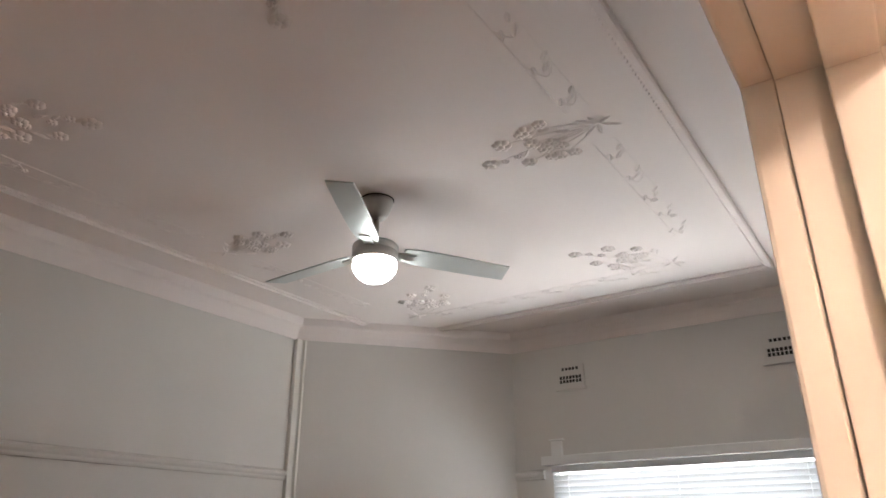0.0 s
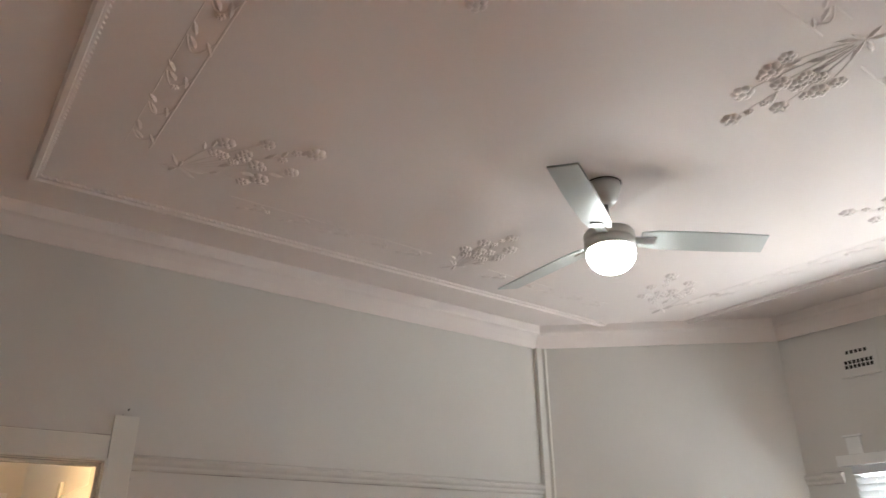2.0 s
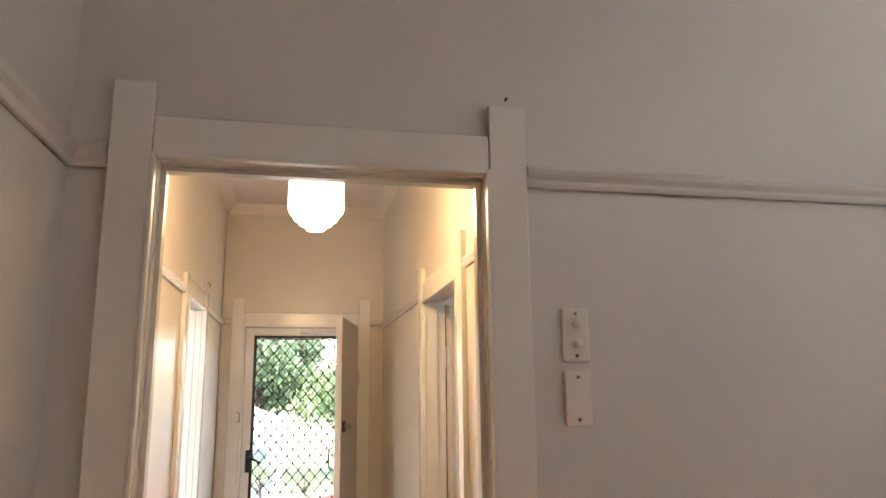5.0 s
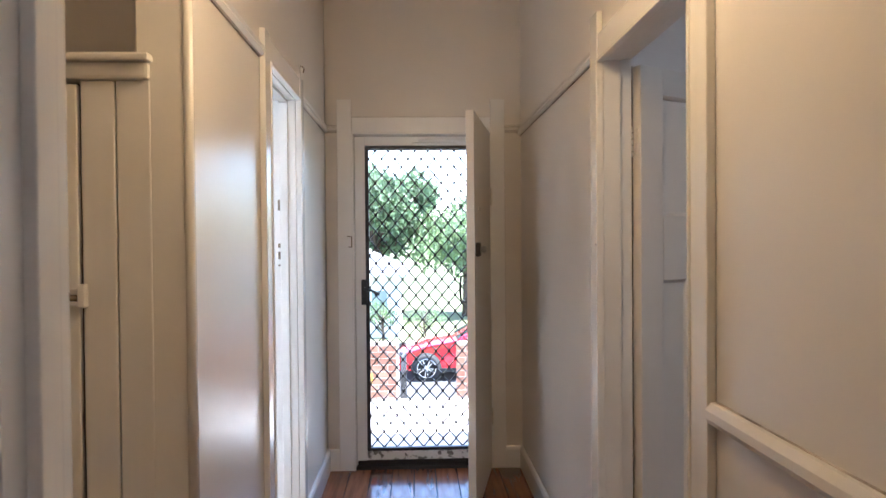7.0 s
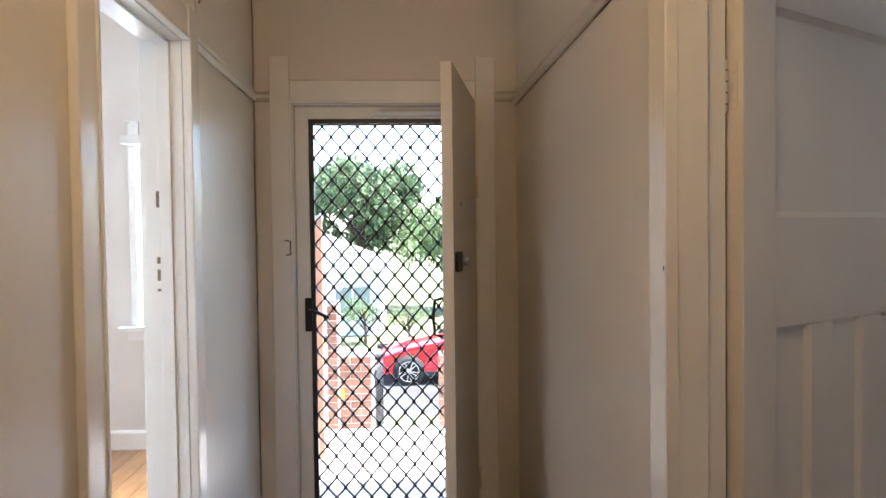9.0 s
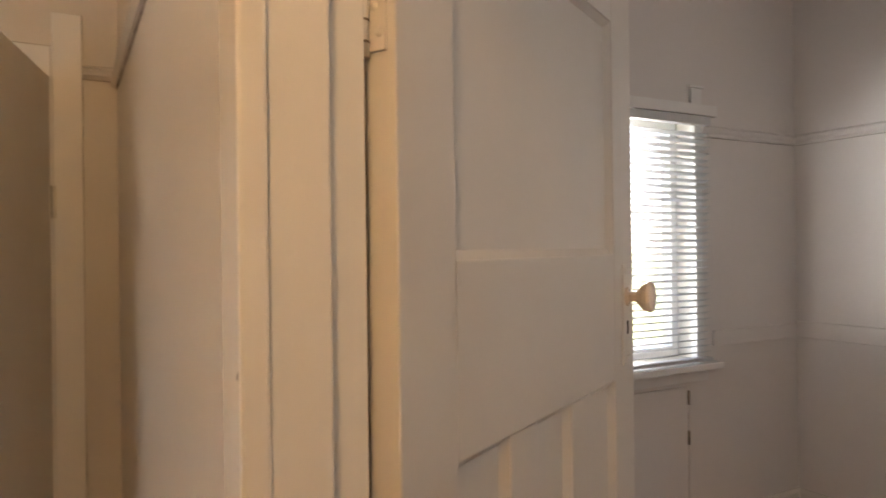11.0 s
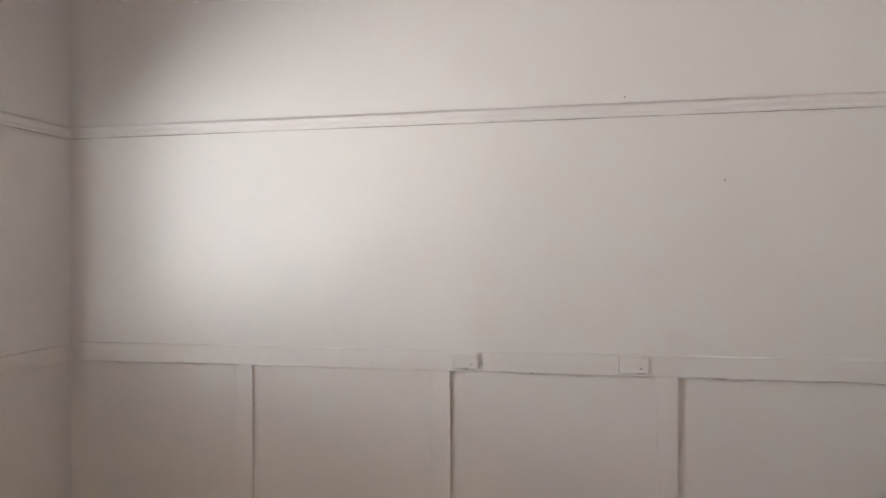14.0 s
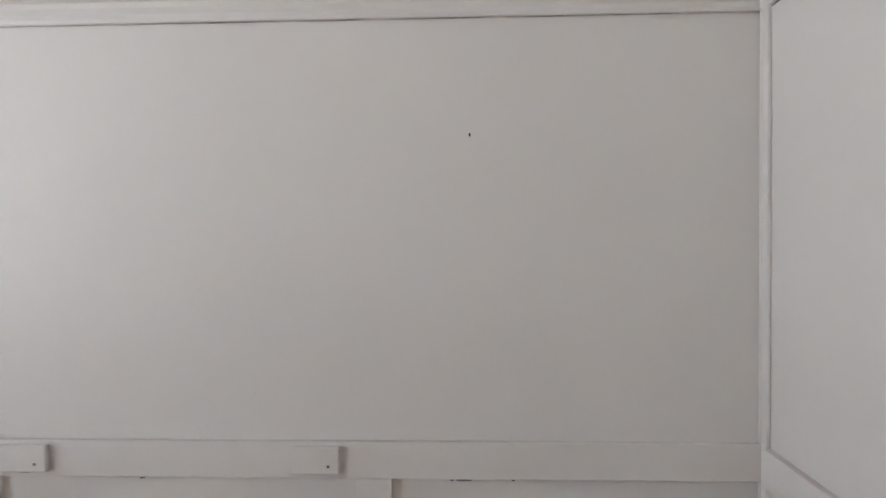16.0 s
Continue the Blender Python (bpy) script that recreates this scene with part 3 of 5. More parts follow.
def door_frame(name, label, along, face, out, a0, a1, z_open, depth, left_w=0.094, right_w=0.094, stub=0.17, head=0.09, mat=M_TRIM, reveal=0.012, back=True, stops=True):
    """Lining and architraves of a doorway. Both uprights run past the head board. face: the wall's face; out: the way into the room (+1 or -1)."""
    top = thing(name, label, "door frame")
    top["kind"] = "structure"

    def b(s0, s1, d0, d1, z0, z1, r=0.004):
        d0, d1 = sorted((face + out * d0, face + out * d1))
        return soft_box(s0, s1, d0, d1, z0, z1, r) if along == "x" else soft_box(d0, d1, s0, s1, z0, z1, r)
    part("architrave", b(a0 - left_w, a0, 0.0005, 0.022, 0, z_open + stub), mat, top)
    part("architrave", b(a1, a1 + right_w, 0.0005, 0.022, 0, z_open + stub), mat, top)
    part("head_board", b(a0 + 0.001, a1 - 0.001, 0.0005, 0.019, z_open, z_open + head), mat, top)
    part("bead", joined(b(a0 - 0.003, a0 + 0.009, 0.0, 0.027, 0, z_open + 0.003, 0.004), b(a1 - 0.009, a1 + 0.003, 0.0, 0.027, 0, z_open + 0.003, 0.004), b(a0 + 0.009, a1 - 0.009, 0.0, 0.027, z_open - 0.009, z_open + 0.003, 0.004)), mat, top)
    part("crack", b(a0 + 0.001, a1 - 0.001, 0.0005, 0.012, z_open + head, z_open + head + 0.003, 0.0005), M_GAP, top)
    part("lining", joined(b(a0 - 0.011, a0 + reveal, -depth, 0.0, 0, z_open + 0.008, 0.002), b(a1 - reveal, a1 + 0.011, -depth, 0.0, 0, z_open + 0.008, 0.002), b(a0 + reveal, a1 - reveal, -depth, 0.0, z_open - reveal, z_open + 0.008, 0.002)), mat, top)
    e = reveal + 0.012
    if stops:
        part("stop", joined(b(a0 + reveal, a0 + e, -depth * 0.62, -depth * 0.3, 0, z_open - reveal, 0.002), b(a1 - e, a1 - reveal, -depth * 0.62, -depth * 0.3, 0, z_open - reveal, 0.002), b(a0 + e, a1 - e, -depth * 0.62, -depth * 0.3, z_open - e, z_open - reveal, 0.002)), mat, top)
    if back:
        part("architrave", b(a0 - left_w, a0, -depth - 0.02, -depth - 0.0005, 0, z_open + stub), mat, top)
        part("architrave", b(a1, a1 + right_w, -depth - 0.02, -depth - 0.0005, 0, z_open + stub), mat, top)
        part("head_board", b(a0 + 0.001, a1 - 0.001, -depth - 0.018, -depth - 0.0005, z_open, z_open + head), mat, top)
    return top


door_frame("door_frame_hall", "white gloss painted doorway with raised corner uprights", "x", 0.0, -1, -0.014, 0.76, 2.09, 0.10, 0.09)
door_frame("door_frame_back", "gloss painted doorway frame in warm light", "x", SY, 1, -0.163, 0.602, 2.078, 0.12, 0.02, 0.11)
door_frame("door_frame_bedroom", "cream gloss painted bedroom doorway", "y", HX1, -1, 1.055, 1.855, 2.003, 0.06, 0.09, 0.095, reveal=0.002, back=False, stops=False)
door_frame("door_frame_side", "white gloss painted side doorway", "y", HX0, 1, 2.06, 2.71, 2.048, 0.115, 0.09, 0.095, stub=0.0001 + 0.1, mat=M_TRIM_WHITE)
door_frame("door_frame_front", "white gloss painted front door frame", "x", FY, -1, -0.093, 0.745, 2.04, 0.14, 0.088, 0.086, stub=0.202, head=0.095, mat=M_TRIM_WHITE, back=False)

structure("door_rebate", joined(soft_box(0.9935, 1.034, 1.870, 1.8835, 0, 2.0, 0.001, 1), soft_box(0.9935, 1.034, 1.0435, 1.052, 0, 2.0, 0.001, 1)), M_TRIM, "narrow painted rebate beside the door hinges", "door frame")

# ---- doors ----


def panel_door(name, label, m, width, height, thick, mat, knob_z, knob_out=-1, lower=3):
    """A leaf with one tall panel over three narrow ones. Local x from hinge to free edge; the faces are at y 0 and -thick."""
    top = new(name)
    top.matrix_world = m
    tagged(top, label, "door")
    st, lock0, lock1, t0 = 0.112, 1.247, 1.475, height - 0.095
    inner = width - 2 * st
    mun = 0.085
    pw = (inner - 2 * mun) / 3
    y0, y1 = -thick, 0.0
    part("stile", soft_box(0, st, y0, y1, 0.008, height, 0.003), mat, top)
    part("stile", soft_box(width - st, width, y0, y1, 0.008, height, 0.003), mat, top)
    for z0, z1 in ((0.008, 0.22), (lock0, lock1), (t0, height)):
        part("door_rail", soft_box(st, width - st, y0, y1, z0, z1, 0.003), mat, top)
    for k in (1, 2):
        a = st + k * pw + (k - 1) * mun
        part("muntin", soft_box(a, a + mun, y0, y1, 0.22, lock0, 0.003), mat, top)

    def sunk(a0, a1, z0, z1):
        bm = bmesh.new()
        box(bm, a0 - 0.004, a1 + 0.004, y0 + 0.013, y1 - 0.013, z0 - 0.004, z1 + 0.004)
        for yy, s in ((y1, -1), (y0, 1)):
            lip = [(a0, z0), (a1, z0), (a1, z1), (a0, z1)]
            inn = [(a0 + 0.011, z0 + 0.011), (a1 - 0.011, z0 + 0.011), (a1 - 0.011, z1 - 0.011), (a0 + 0.011, z1 - 0.011)]
            o = [bm.verts.new((p[0], yy + s * 0.003, p[1])) for p in lip]
            i = [bm.verts.new((p[0], yy + s * 0.0128, p[1])) for p in inn]
            for k in range(4):
                bm.faces.new((o[k], o[(k + 1) % 4], i[(k + 1) % 4], i[k]))
        return bm
    part("panel", sunk(st, width - st, lock1, t0), mat, top)
    for k in range(3):
        a = st + k * (pw + mun)
        part("panel", sunk(a, a + pw, 0.22, lock0), mat, top)
    # dark strip coloured for the shade and dirt inside the hinge gap
    part("hinge_gap_shade", soft_box(-0.006, -0.001, -0.006, 0.004, 0.01, height, 0.0006, 1), M_BRASS, top)
    for z in (0.25, height - 0.305):
        h = part("hinge", joined(tube([(-0.009, -0.007, z - 0.006), (-0.009, -0.007, z + 0.096)], 0.0075), soft_box(-0.0035, 0.0005, -0.032, 0.002, z, z + 0.09, 0.0008, 1)), mat, top, "paint-covered steel hinge")
        for i in (0.0, 0.022, 0.044, 0.066):
            # dark rings painted as the gaps between the knuckles
            part("knuckle_gap", tube([(-0.009, -0.007, z + 0.008 + i), (-0.009, -0.007, z + 0.0105 + i)], 0.0078), M_BRASS, h)
        for dz, dy in ((0.018, -0.024), (0.045, -0.018), (0.072, -0.024)):
            part("screw", lathe([(0.0048, 0), (0.0042, 0.0014), (0, 0.0016)], 10), mat, h).matrix_local = pose(-0.0034, dy, z + dz, 0, -90)
    return top


def turned_knob(top, x, y, z, out, mat, faceted=True):
    """A flared knob on a short neck, standing out along y."""
    prof = [(0.018, 0), (0.018, 0.003), (0.010, 0.006), (0.009, 0.014), (0.011, 0.02), (0.019, 0.027), (0.027, 0.035), (0.0295, 0.043), (0.026, 0.049), (0.012, 0.052), (0, 0.053)]
    bm = lathe(prof, 9 if faceted else 24)
    if faceted:
        for f in bm.faces:
            f.smooth = False
    bmesh.ops.transform(bm, matrix=pose(x, y, z, -90 * out), verts=bm.verts[:])
    return part("knob", bm, mat, top, "ivory fluted door knob")


leaf_turn = 29.7
bed_door = panel_door("bedroom_door", "open cream gloss door with a tall panel over three narrow ones", pose(1.040, 1.890, 0, 0, 0, leaf_turn), 0.785, 1.99, 0.042, M_DOOR, 1.40)
plate_x = 0.785 - 0.05
for side, y in ((-1, -0.042), (1, 0.0)):
    turned_knob(bed_door, plate_x, y + side * 0.003, 1.395, side, M_PORCELAIN)
    y0, y1 = sorted((y, y + side * 0.004))
    pl = part("lock_plate", joined(soft_box(plate_x - 0.022, plate_x + 0.022, y0, y1, 1.268, 1.456, 0.0015, 1), soft_box(plate_x - 0.016, plate_x + 0.016, *sorted((y, y + side * 0.007)), 1.438, 1.45, 0.002, 1), soft_box(plate_x - 0.016, plate_x + 0.016, *sorted((y, y + side * 0.007)), 1.273, 1.286, 0.002, 1)), M_DOOR, bed_door, "long painted-over lock plate")
    # raised near-black box in place of the dark inside a keyhole
    part("keyhole_shade", soft_box(plate_x - 0.004, plate_x + 0.004, *sorted((y + side * 0.0035, y + side * 0.0055)), 1.325, 1.35, 0.001, 1), M_DARK, pl)
part("mortice_lock", soft_box(0.7845, 0.7865, -0.029, -0.008, 1.29, 1.43, 0.0005, 1), M_BRASS, bed_door, "tarnished brass mortice plate")

front_door = new("front_door")
front_door.matrix_world = pose(0.743, 3.698, 0, 0, 0, math.degrees(math.atan2(2.886 - 3.698, 0.571 - 0.743)))
tagged(front_door, "open pale front door leaf with a worn black rim lock", "door")
part("leaf", soft_box(0.016, 0.79, -0.04, 0.0, 0.012, 2.075 - 0.04, 0.003), M_DOOR, front_door)
for z in (0.27, 1.60):
    part("hinge", joined(tube([(-0.006, 0.006, z), (-0.006, 0.006, z + 0.1)], 0.007), soft_box(-0.003, 0.03, 0.0, 0.003, z, z + 0.1, 0.001, 1)), M_TRIM, front_door, "painted steel hinge")
rim = part("rim_lock", soft_box(0.70, 0.765, 0.0, 0.022, 1.31, 1.38, 0.006), M_BLACK, front_door, "small black rim lock")
part("lock_knob", lathe([(0.012, 0), (0.014, 0.01), (0.018, 0.02), (0.014, 0.03), (0, 0.031)], 14), M_METAL, rim).matrix_local = pose(0.725, 0.02, 1.345, -90)
part("pull_handle", tube([(0.755, -0.04, 1.08), (0.755, -0.075, 1.09), (0.755, -0.08, 1.15), (0.755, -0.075, 1.21), (0.755, -0.04, 1.22)], 0.006), M_BLACK, front_door, "black bow pull handle")
part("chain_plate", soft_box(0.60, 0.65, 0.0, 0.007, 1.545, 1.56, 0.003), M_TRIM, front_door)

# screen door, closed, at the outer side of the frame
SYD = 3.775
screen = thing("screen_door", "closed black security screen door with a diamond grille", "screen door")
SX0, SX1, SZ0, SZ1 = -0.055, 0.707, 0.045, 2.0
part("outer_frame", joined(soft_box(-0.079, -0.019, SYD - 0.018, SYD + 0.03, 0.02, 2.026, 0.003), soft_box(0.671, 0.731, SYD - 0.018, SYD + 0.03, 0.02, 2.026, 0.003), soft_box(-0.019, 0.671, SYD - 0.018, SYD + 0.03, 1.972, 2.026, 0.003)), M_TRIM_WHITE, screen, "white painted screen frame")
part("bottom_rail", soft_box(-0.019, 0.671, SYD - 0.016, SYD + 0.03, 0.045, 0.098, 0.003), M_PEEL, screen, "white bottom rail with flaking paint")
part("inner_frame", joined(soft_box(-0.019, 0.003, SYD - 0.012, SYD + 0.02, 0.098, 1.972, 0.003), soft_box(0.649, 0.671, SYD - 0.012, SYD + 0.02, 0.098, 1.972, 0.003), soft_box(0.003, 0.649, SYD - 0.012, SYD + 0.02, 1.952, 1.972, 0.003), soft_box(0.003, 0.649, SYD - 0.012, SYD + 0.02, 0.098, 0.118, 0.003)), M_BLACK, screen, "thin black inner frame")
grille = bmesh.new()
PX, PZ = 0.0807, 0.0985
cols = 8
z_lo, z_hi = 0.118, 1.952


def strip(bm, x0, z0, x1, z1, w=0.0068, d=0.007):
    v = Vector((x1 - x0, 0, z1 - z0))
    m = Matrix.Translation((x0, SYD, z0)) @ Euler((0, -math.atan2(v.z, v.x), 0)).to_matrix().to_4x4()
    box(bm, -0.001, v.length + 0.001, -d, d, -w / 2, w / 2, m)


for c in range(cols + 1):
    for side in (1, -1):
        z, k = z_lo, 0
        xb = 0.003 + c * PX
        while z < z_hi - 0.005:
            e = 0.006
            xa, xc = (xb + side * 0.003, xb + side * (PX / 2 - 0.003))
            if k % 2:
                xa, xc = xc, xa
            z2 = min(z + PZ / 2, z_hi)
            if 0.002 < max(xa, xc) < 0.652 and min(xa, xc) > 0.0:
                strip(grille, xa, z + e, xc, z2 - e)
                strip(grille, xc, z2 - e, xc, min(z2 + e, z_hi), 0.010, 0.009)
            z, k = z2, k + 1
part("grille", grille, M_BLACK, screen, "black expanded diamond grille")
hb = part("handle", joined(soft_box(-0.046, -0.01, SYD - 0.03, SYD - 0.012, 1.0, 1.155, 0.006), tube([(-0.024, SYD - 0.03, 1.10), (-0.024, SYD - 0.062, 1.10), (0.02, SYD - 0.066, 1.09), (0.065, SYD - 0.06, 1.066)], 0.008)), M_BLACK, screen, "black lever handle and lock body")
closer = part("door_closer", joined(tube([(0.31, SYD - 0.04, 1.995), (0.70, SYD - 0.04, 1.995)], 0.013, 12), soft_box(0.27, 0.32, SYD - 0.05, SYD - 0.018, 1.985, 2.005, 0.003)), M_TRIM_WHITE, screen, "white tube door closer")
# near-black upper step takes the place of the shaded gap below the screen
structure("threshold", joined(soft_box(-0.09, 0.742, FY - 0.01, FY + 0.15, -0.02, 0.018, 0.004), soft_box(-0.075, 0.727, FY + 0.03, FY + 0.12, 0.018, 0.044, 0.004)), M_DARK, "near-black threshold that paints in the dark gap under the screen", "threshold")
keeper = thing("latch_keeper", "small painted metal latch keeper on the door frame", "latch", -0.125, FY - 0.022, 1.385)
part("plate", soft_box(-0.03, 0.012, -0.006, 0.0, -0.035, 0.035, 0.002), M_TRIM_WHITE, keeper)
part("staple", tube([(0.012, -0.004, -0.03), (0.03, -0.02, -0.03), (0.03, -0.022, 0.032), (0.005, -0.012, 0.034)], 0.0035), M_BRASS, keeper, "dark bent staple")
for z, h in ((1.56, 0.05), (1.375, 0.02), (1.33, 0.035), (1.285, 0.008)):
    sp = thing("strike_plate", "dark metal strike recess in the door lining", "strike plate", -0.33, 2.6978, z)
    part("recess", soft_box(-0.009, 0.009 if h > 0.03 else 0.0105, -0.0022, 0.0, -h / 2, h / 2, 0.0008, 1), M_BRASS, sp)

# ---- lights ----
fan = thing("ceiling_fan", "three-blade silver ceiling fan with a lit glass bowl", "ceiling fan", 2.04, -1.505, 0)
part("canopy", lathe([(0, 3.03), (0.066, 3.03), (0.068, 3.015), (0.05, 2.965), (0.035, 2.945), (0.022, 2.94), (0, 2.94)], 28), M_METAL, fan)
# near-black ring paints the shade line between canopy and ceiling
part("canopy_shade_ring", lathe([(0.0705, 3.0295), (0.0705, 3.026), (0.06, 3.026), (0.06, 3.0295)], 28), M_DARK, fan)
part("rod", lathe([(0.0, 2.95), (0.012, 2.95), (0.012, 2.82), (0, 2.82)], 12), M_METAL, fan)
part("motor", lathe([(0, 2.840), (0.03, 2.840), (0.05, 2.834), (0.088, 2.826), (0.094, 2.818), (0.094, 2.800), (0.09, 2.796), (0.09, 2.792), (0.094, 2.788), (0.094, 2.763), (0.09, 2.755), (0.085, 2.753), (0, 2.753)], 36), M_METAL, fan, "brushed nickel motor housing")
part("bowl", lathe([(0.088, 2.755), (0.086, 2.748), (0.089, 2.736), (0.085, 2.716), (0.07, 2.693), (0.048, 2.676), (0.02, 2.669), (0, 2.668)], 32), M_FAN_GLOW, fan, "glowing frosted glass bowl")
for k in range(3):
    a = 206 + 120 * k
    bm = bmesh.new()
    rows = []
    for i in range(9):
        u = i / 8
        w = 0.051 + 0.005 * math.sin(u * math.pi) - (0.01 if i == 0 else 0)
        skew = 0.02 * u
        rows.append([(0.115 + 0.475 * u, -w + skew), (0.115 + 0.475 * u + 0.01 * u, w + skew)])
    for zz in (0, -0.006):
        for r in rows:
            for p in r:
                bm.verts.new((p[0], p[1], zz))
    bm.verts.ensure_lookup_table()
    for i in range(8):
        a0 = i * 2
        bm.faces.new([bm.verts[j] for j in (a0, a0 + 2, a0 + 3, a0 + 1)])
        bm.faces.new([bm.verts[18 + j] for j in (a0, a0 + 1, a0 + 3, a0 + 2)])
        bm.faces.new([bm.verts[j] for j in (a0, a0 + 18, a0 + 20, a0 + 2)])
        bm.faces.new([bm.verts[j] for j in (a0 + 1, a0 + 3, a0 + 21, a0 + 19)])
    bm.faces.new([bm.verts[j] for j in (0, 1, 19, 18)])
    bm.faces.new([bm.verts[j] for j in (16, 34, 35, 17)])
    bmesh.ops.recalc_face_normals(bm, faces=bm.faces[:])
    b = part("blade", bm, M_BLADE, fan, "pale silver fan blade")
    b.matrix_local = pose(0, 0, 2.804, 0, 0, a) @ pose(0, 0, 0, -12)
    arm = part("blade_arm", soft_box(0.085, 0.17, -0.022, 0.022, -0.012, -0.006, 0.002), M_METAL, b)

hall_lamp = thing("pendant_lamp", "lit stepped opal glass pendant on a short rod", "pendant lamp", 0.362, 0.97, -0.014)
part("rod", tube([(0, 0, ZH), (0, 0, 2.42)], 0.009), M_BRASS, hall_lamp)
part("rose", lathe([(0, ZH), (0.05, ZH), (0.048, ZH - 0.02), (0.015, ZH - 0.04), (0, ZH - 0.04)], 24), M_BRASS, hall_lamp)
part("gallery", lathe([(0, 2.445), (0.03, 2.445), (0.062, 2.43), (0.064, 2.405), (0, 2.405)], 24), M_BRASS, hall_lamp, "brass shade holder")
part("shade", lathe([(0.06, 2.412), (0.062, 2.40), (0.10, 2.385), (0.102, 2.25), (0.098, 2.232), (0.082, 2.216), (0.08, 2.205), (0.062, 2.196), (0.06, 2.186), (0.038, 2.178), (0.034, 2.168), (0, 2.163)], 16), M_HALL_GLOW, hall_lamp, "glowing stepped opal glass shade")
back_lamp = thing("globe_lamp", "lit warm opal globe near the back room ceiling", "globe lamp", -0.5, -4.3, 0)
part("globe", lathe([(0, 2.72), (0.06, 2.715), (0.11, 2.67), (0.12, 2.61), (0.1, 2.54), (0.05, 2.505), (0, 2.5)], 24), M_WARM_GLOW, back_lamp)
part("stem", tube([(0, 0, 2.715), (0, 0, ZH)], 0.012), M_BRASS, back_lamp)

# ---- windows and blinds ----


def window_unit(name, label, along, face, out, a0, a1, z0, z1, mullions, depth):
    """Frame, sill, head board with corner stubs, sashes and glass. out: the way into the room."""
    top = thing(name, label, "window")
    top["kind"] = "structure"

    def b(s0, s1, d0, d1, zz0, zz1, r=0.004):
        d0, d1 = sorted((face + out * d0, face + out * d1))
        return soft_box(s0, s1, d0, d1, zz0, zz1, r) if along == "x" else soft_box(d0, d1, s0, s1, zz0, zz1, r)
    part("window_head", b(a0 - 0.03, a1 + 0.05, 0.0005, 0.078, z1 + 0.005, z1 + 0.06), M_TRIM_WHITE, top)
    for s0, s1 in ((a0 - 0.005, a0 + 0.07), (a1 - 0.07, a1 + 0.005)):
        part("stub", joined(b(s0, s1, 0.0005, 0.02, z1 + 0.061, z1 + 0.155), b(s0 - 0.012, s1 + 0.012, 0.0005, 0.026, z1 + 0.156, z1 + 0.168)), M_TRIM_WHITE, top)
    part("window_sill", b(a0 - 0.07, a1 + 0.07, -0.03, 0.085, z0 - 0.045, z0 - 0.012, 0.006), M_TRIM_WHITE, top)
    part("apron", b(a0 - 0.03, a1 + 0.03, 0.0005, 0.018, z0 - 0.11, z0 - 0.046), M_TRIM_WHITE, top)
    for s0, s1 in ((a0 - 0.005, a0 + 0.045), (a1 - 0.045, a1 + 0.005)):
        part("side_board", b(s0, s1, -0.02, 0.015, z0 - 0.01, z1 + 0.004), M_TRIM_WHITE, top)
    edges = [a0 + 0.03, *mullions, a1 - 0.03]
    for m in mullions:
        part("mullion", b(m - 0.03, m + 0.03, -depth * 0.75, -depth * 0.35, z0, z1), M_TRIM_WHITE, top)
    for s0, s1 in zip(edges, edges[1:]):
        fr = part("window_frame", joined(b(s0 + 0.002, s0 + 0.045, -depth * 0.7, -depth * 0.5, z0 + 0.002, z1 - 0.002), b(s1 - 0.045, s1 - 0.002, -depth * 0.7, -depth * 0.5, z0 + 0.002, z1 - 0.002), b(s0 + 0.045, s1 - 0.045, -depth * 0.7, -depth * 0.5, z0 + 0.002, z0 + 0.055), b(s0 + 0.045, s1 - 0.045, -depth * 0.7, -depth * 0.5, z1 - 0.045, z1 - 0.002)), M_TRIM_WHITE, top)
        pane = part("pane", b(s0 + 0.043, s1 - 0.043, -depth * 0.6 - 0.002, -depth * 0.6 + 0.002, z0 + 0.05, z1 - 0.04, 0.0005), M_GLASS, fr)
        pane.visible_shadow = False
    return top


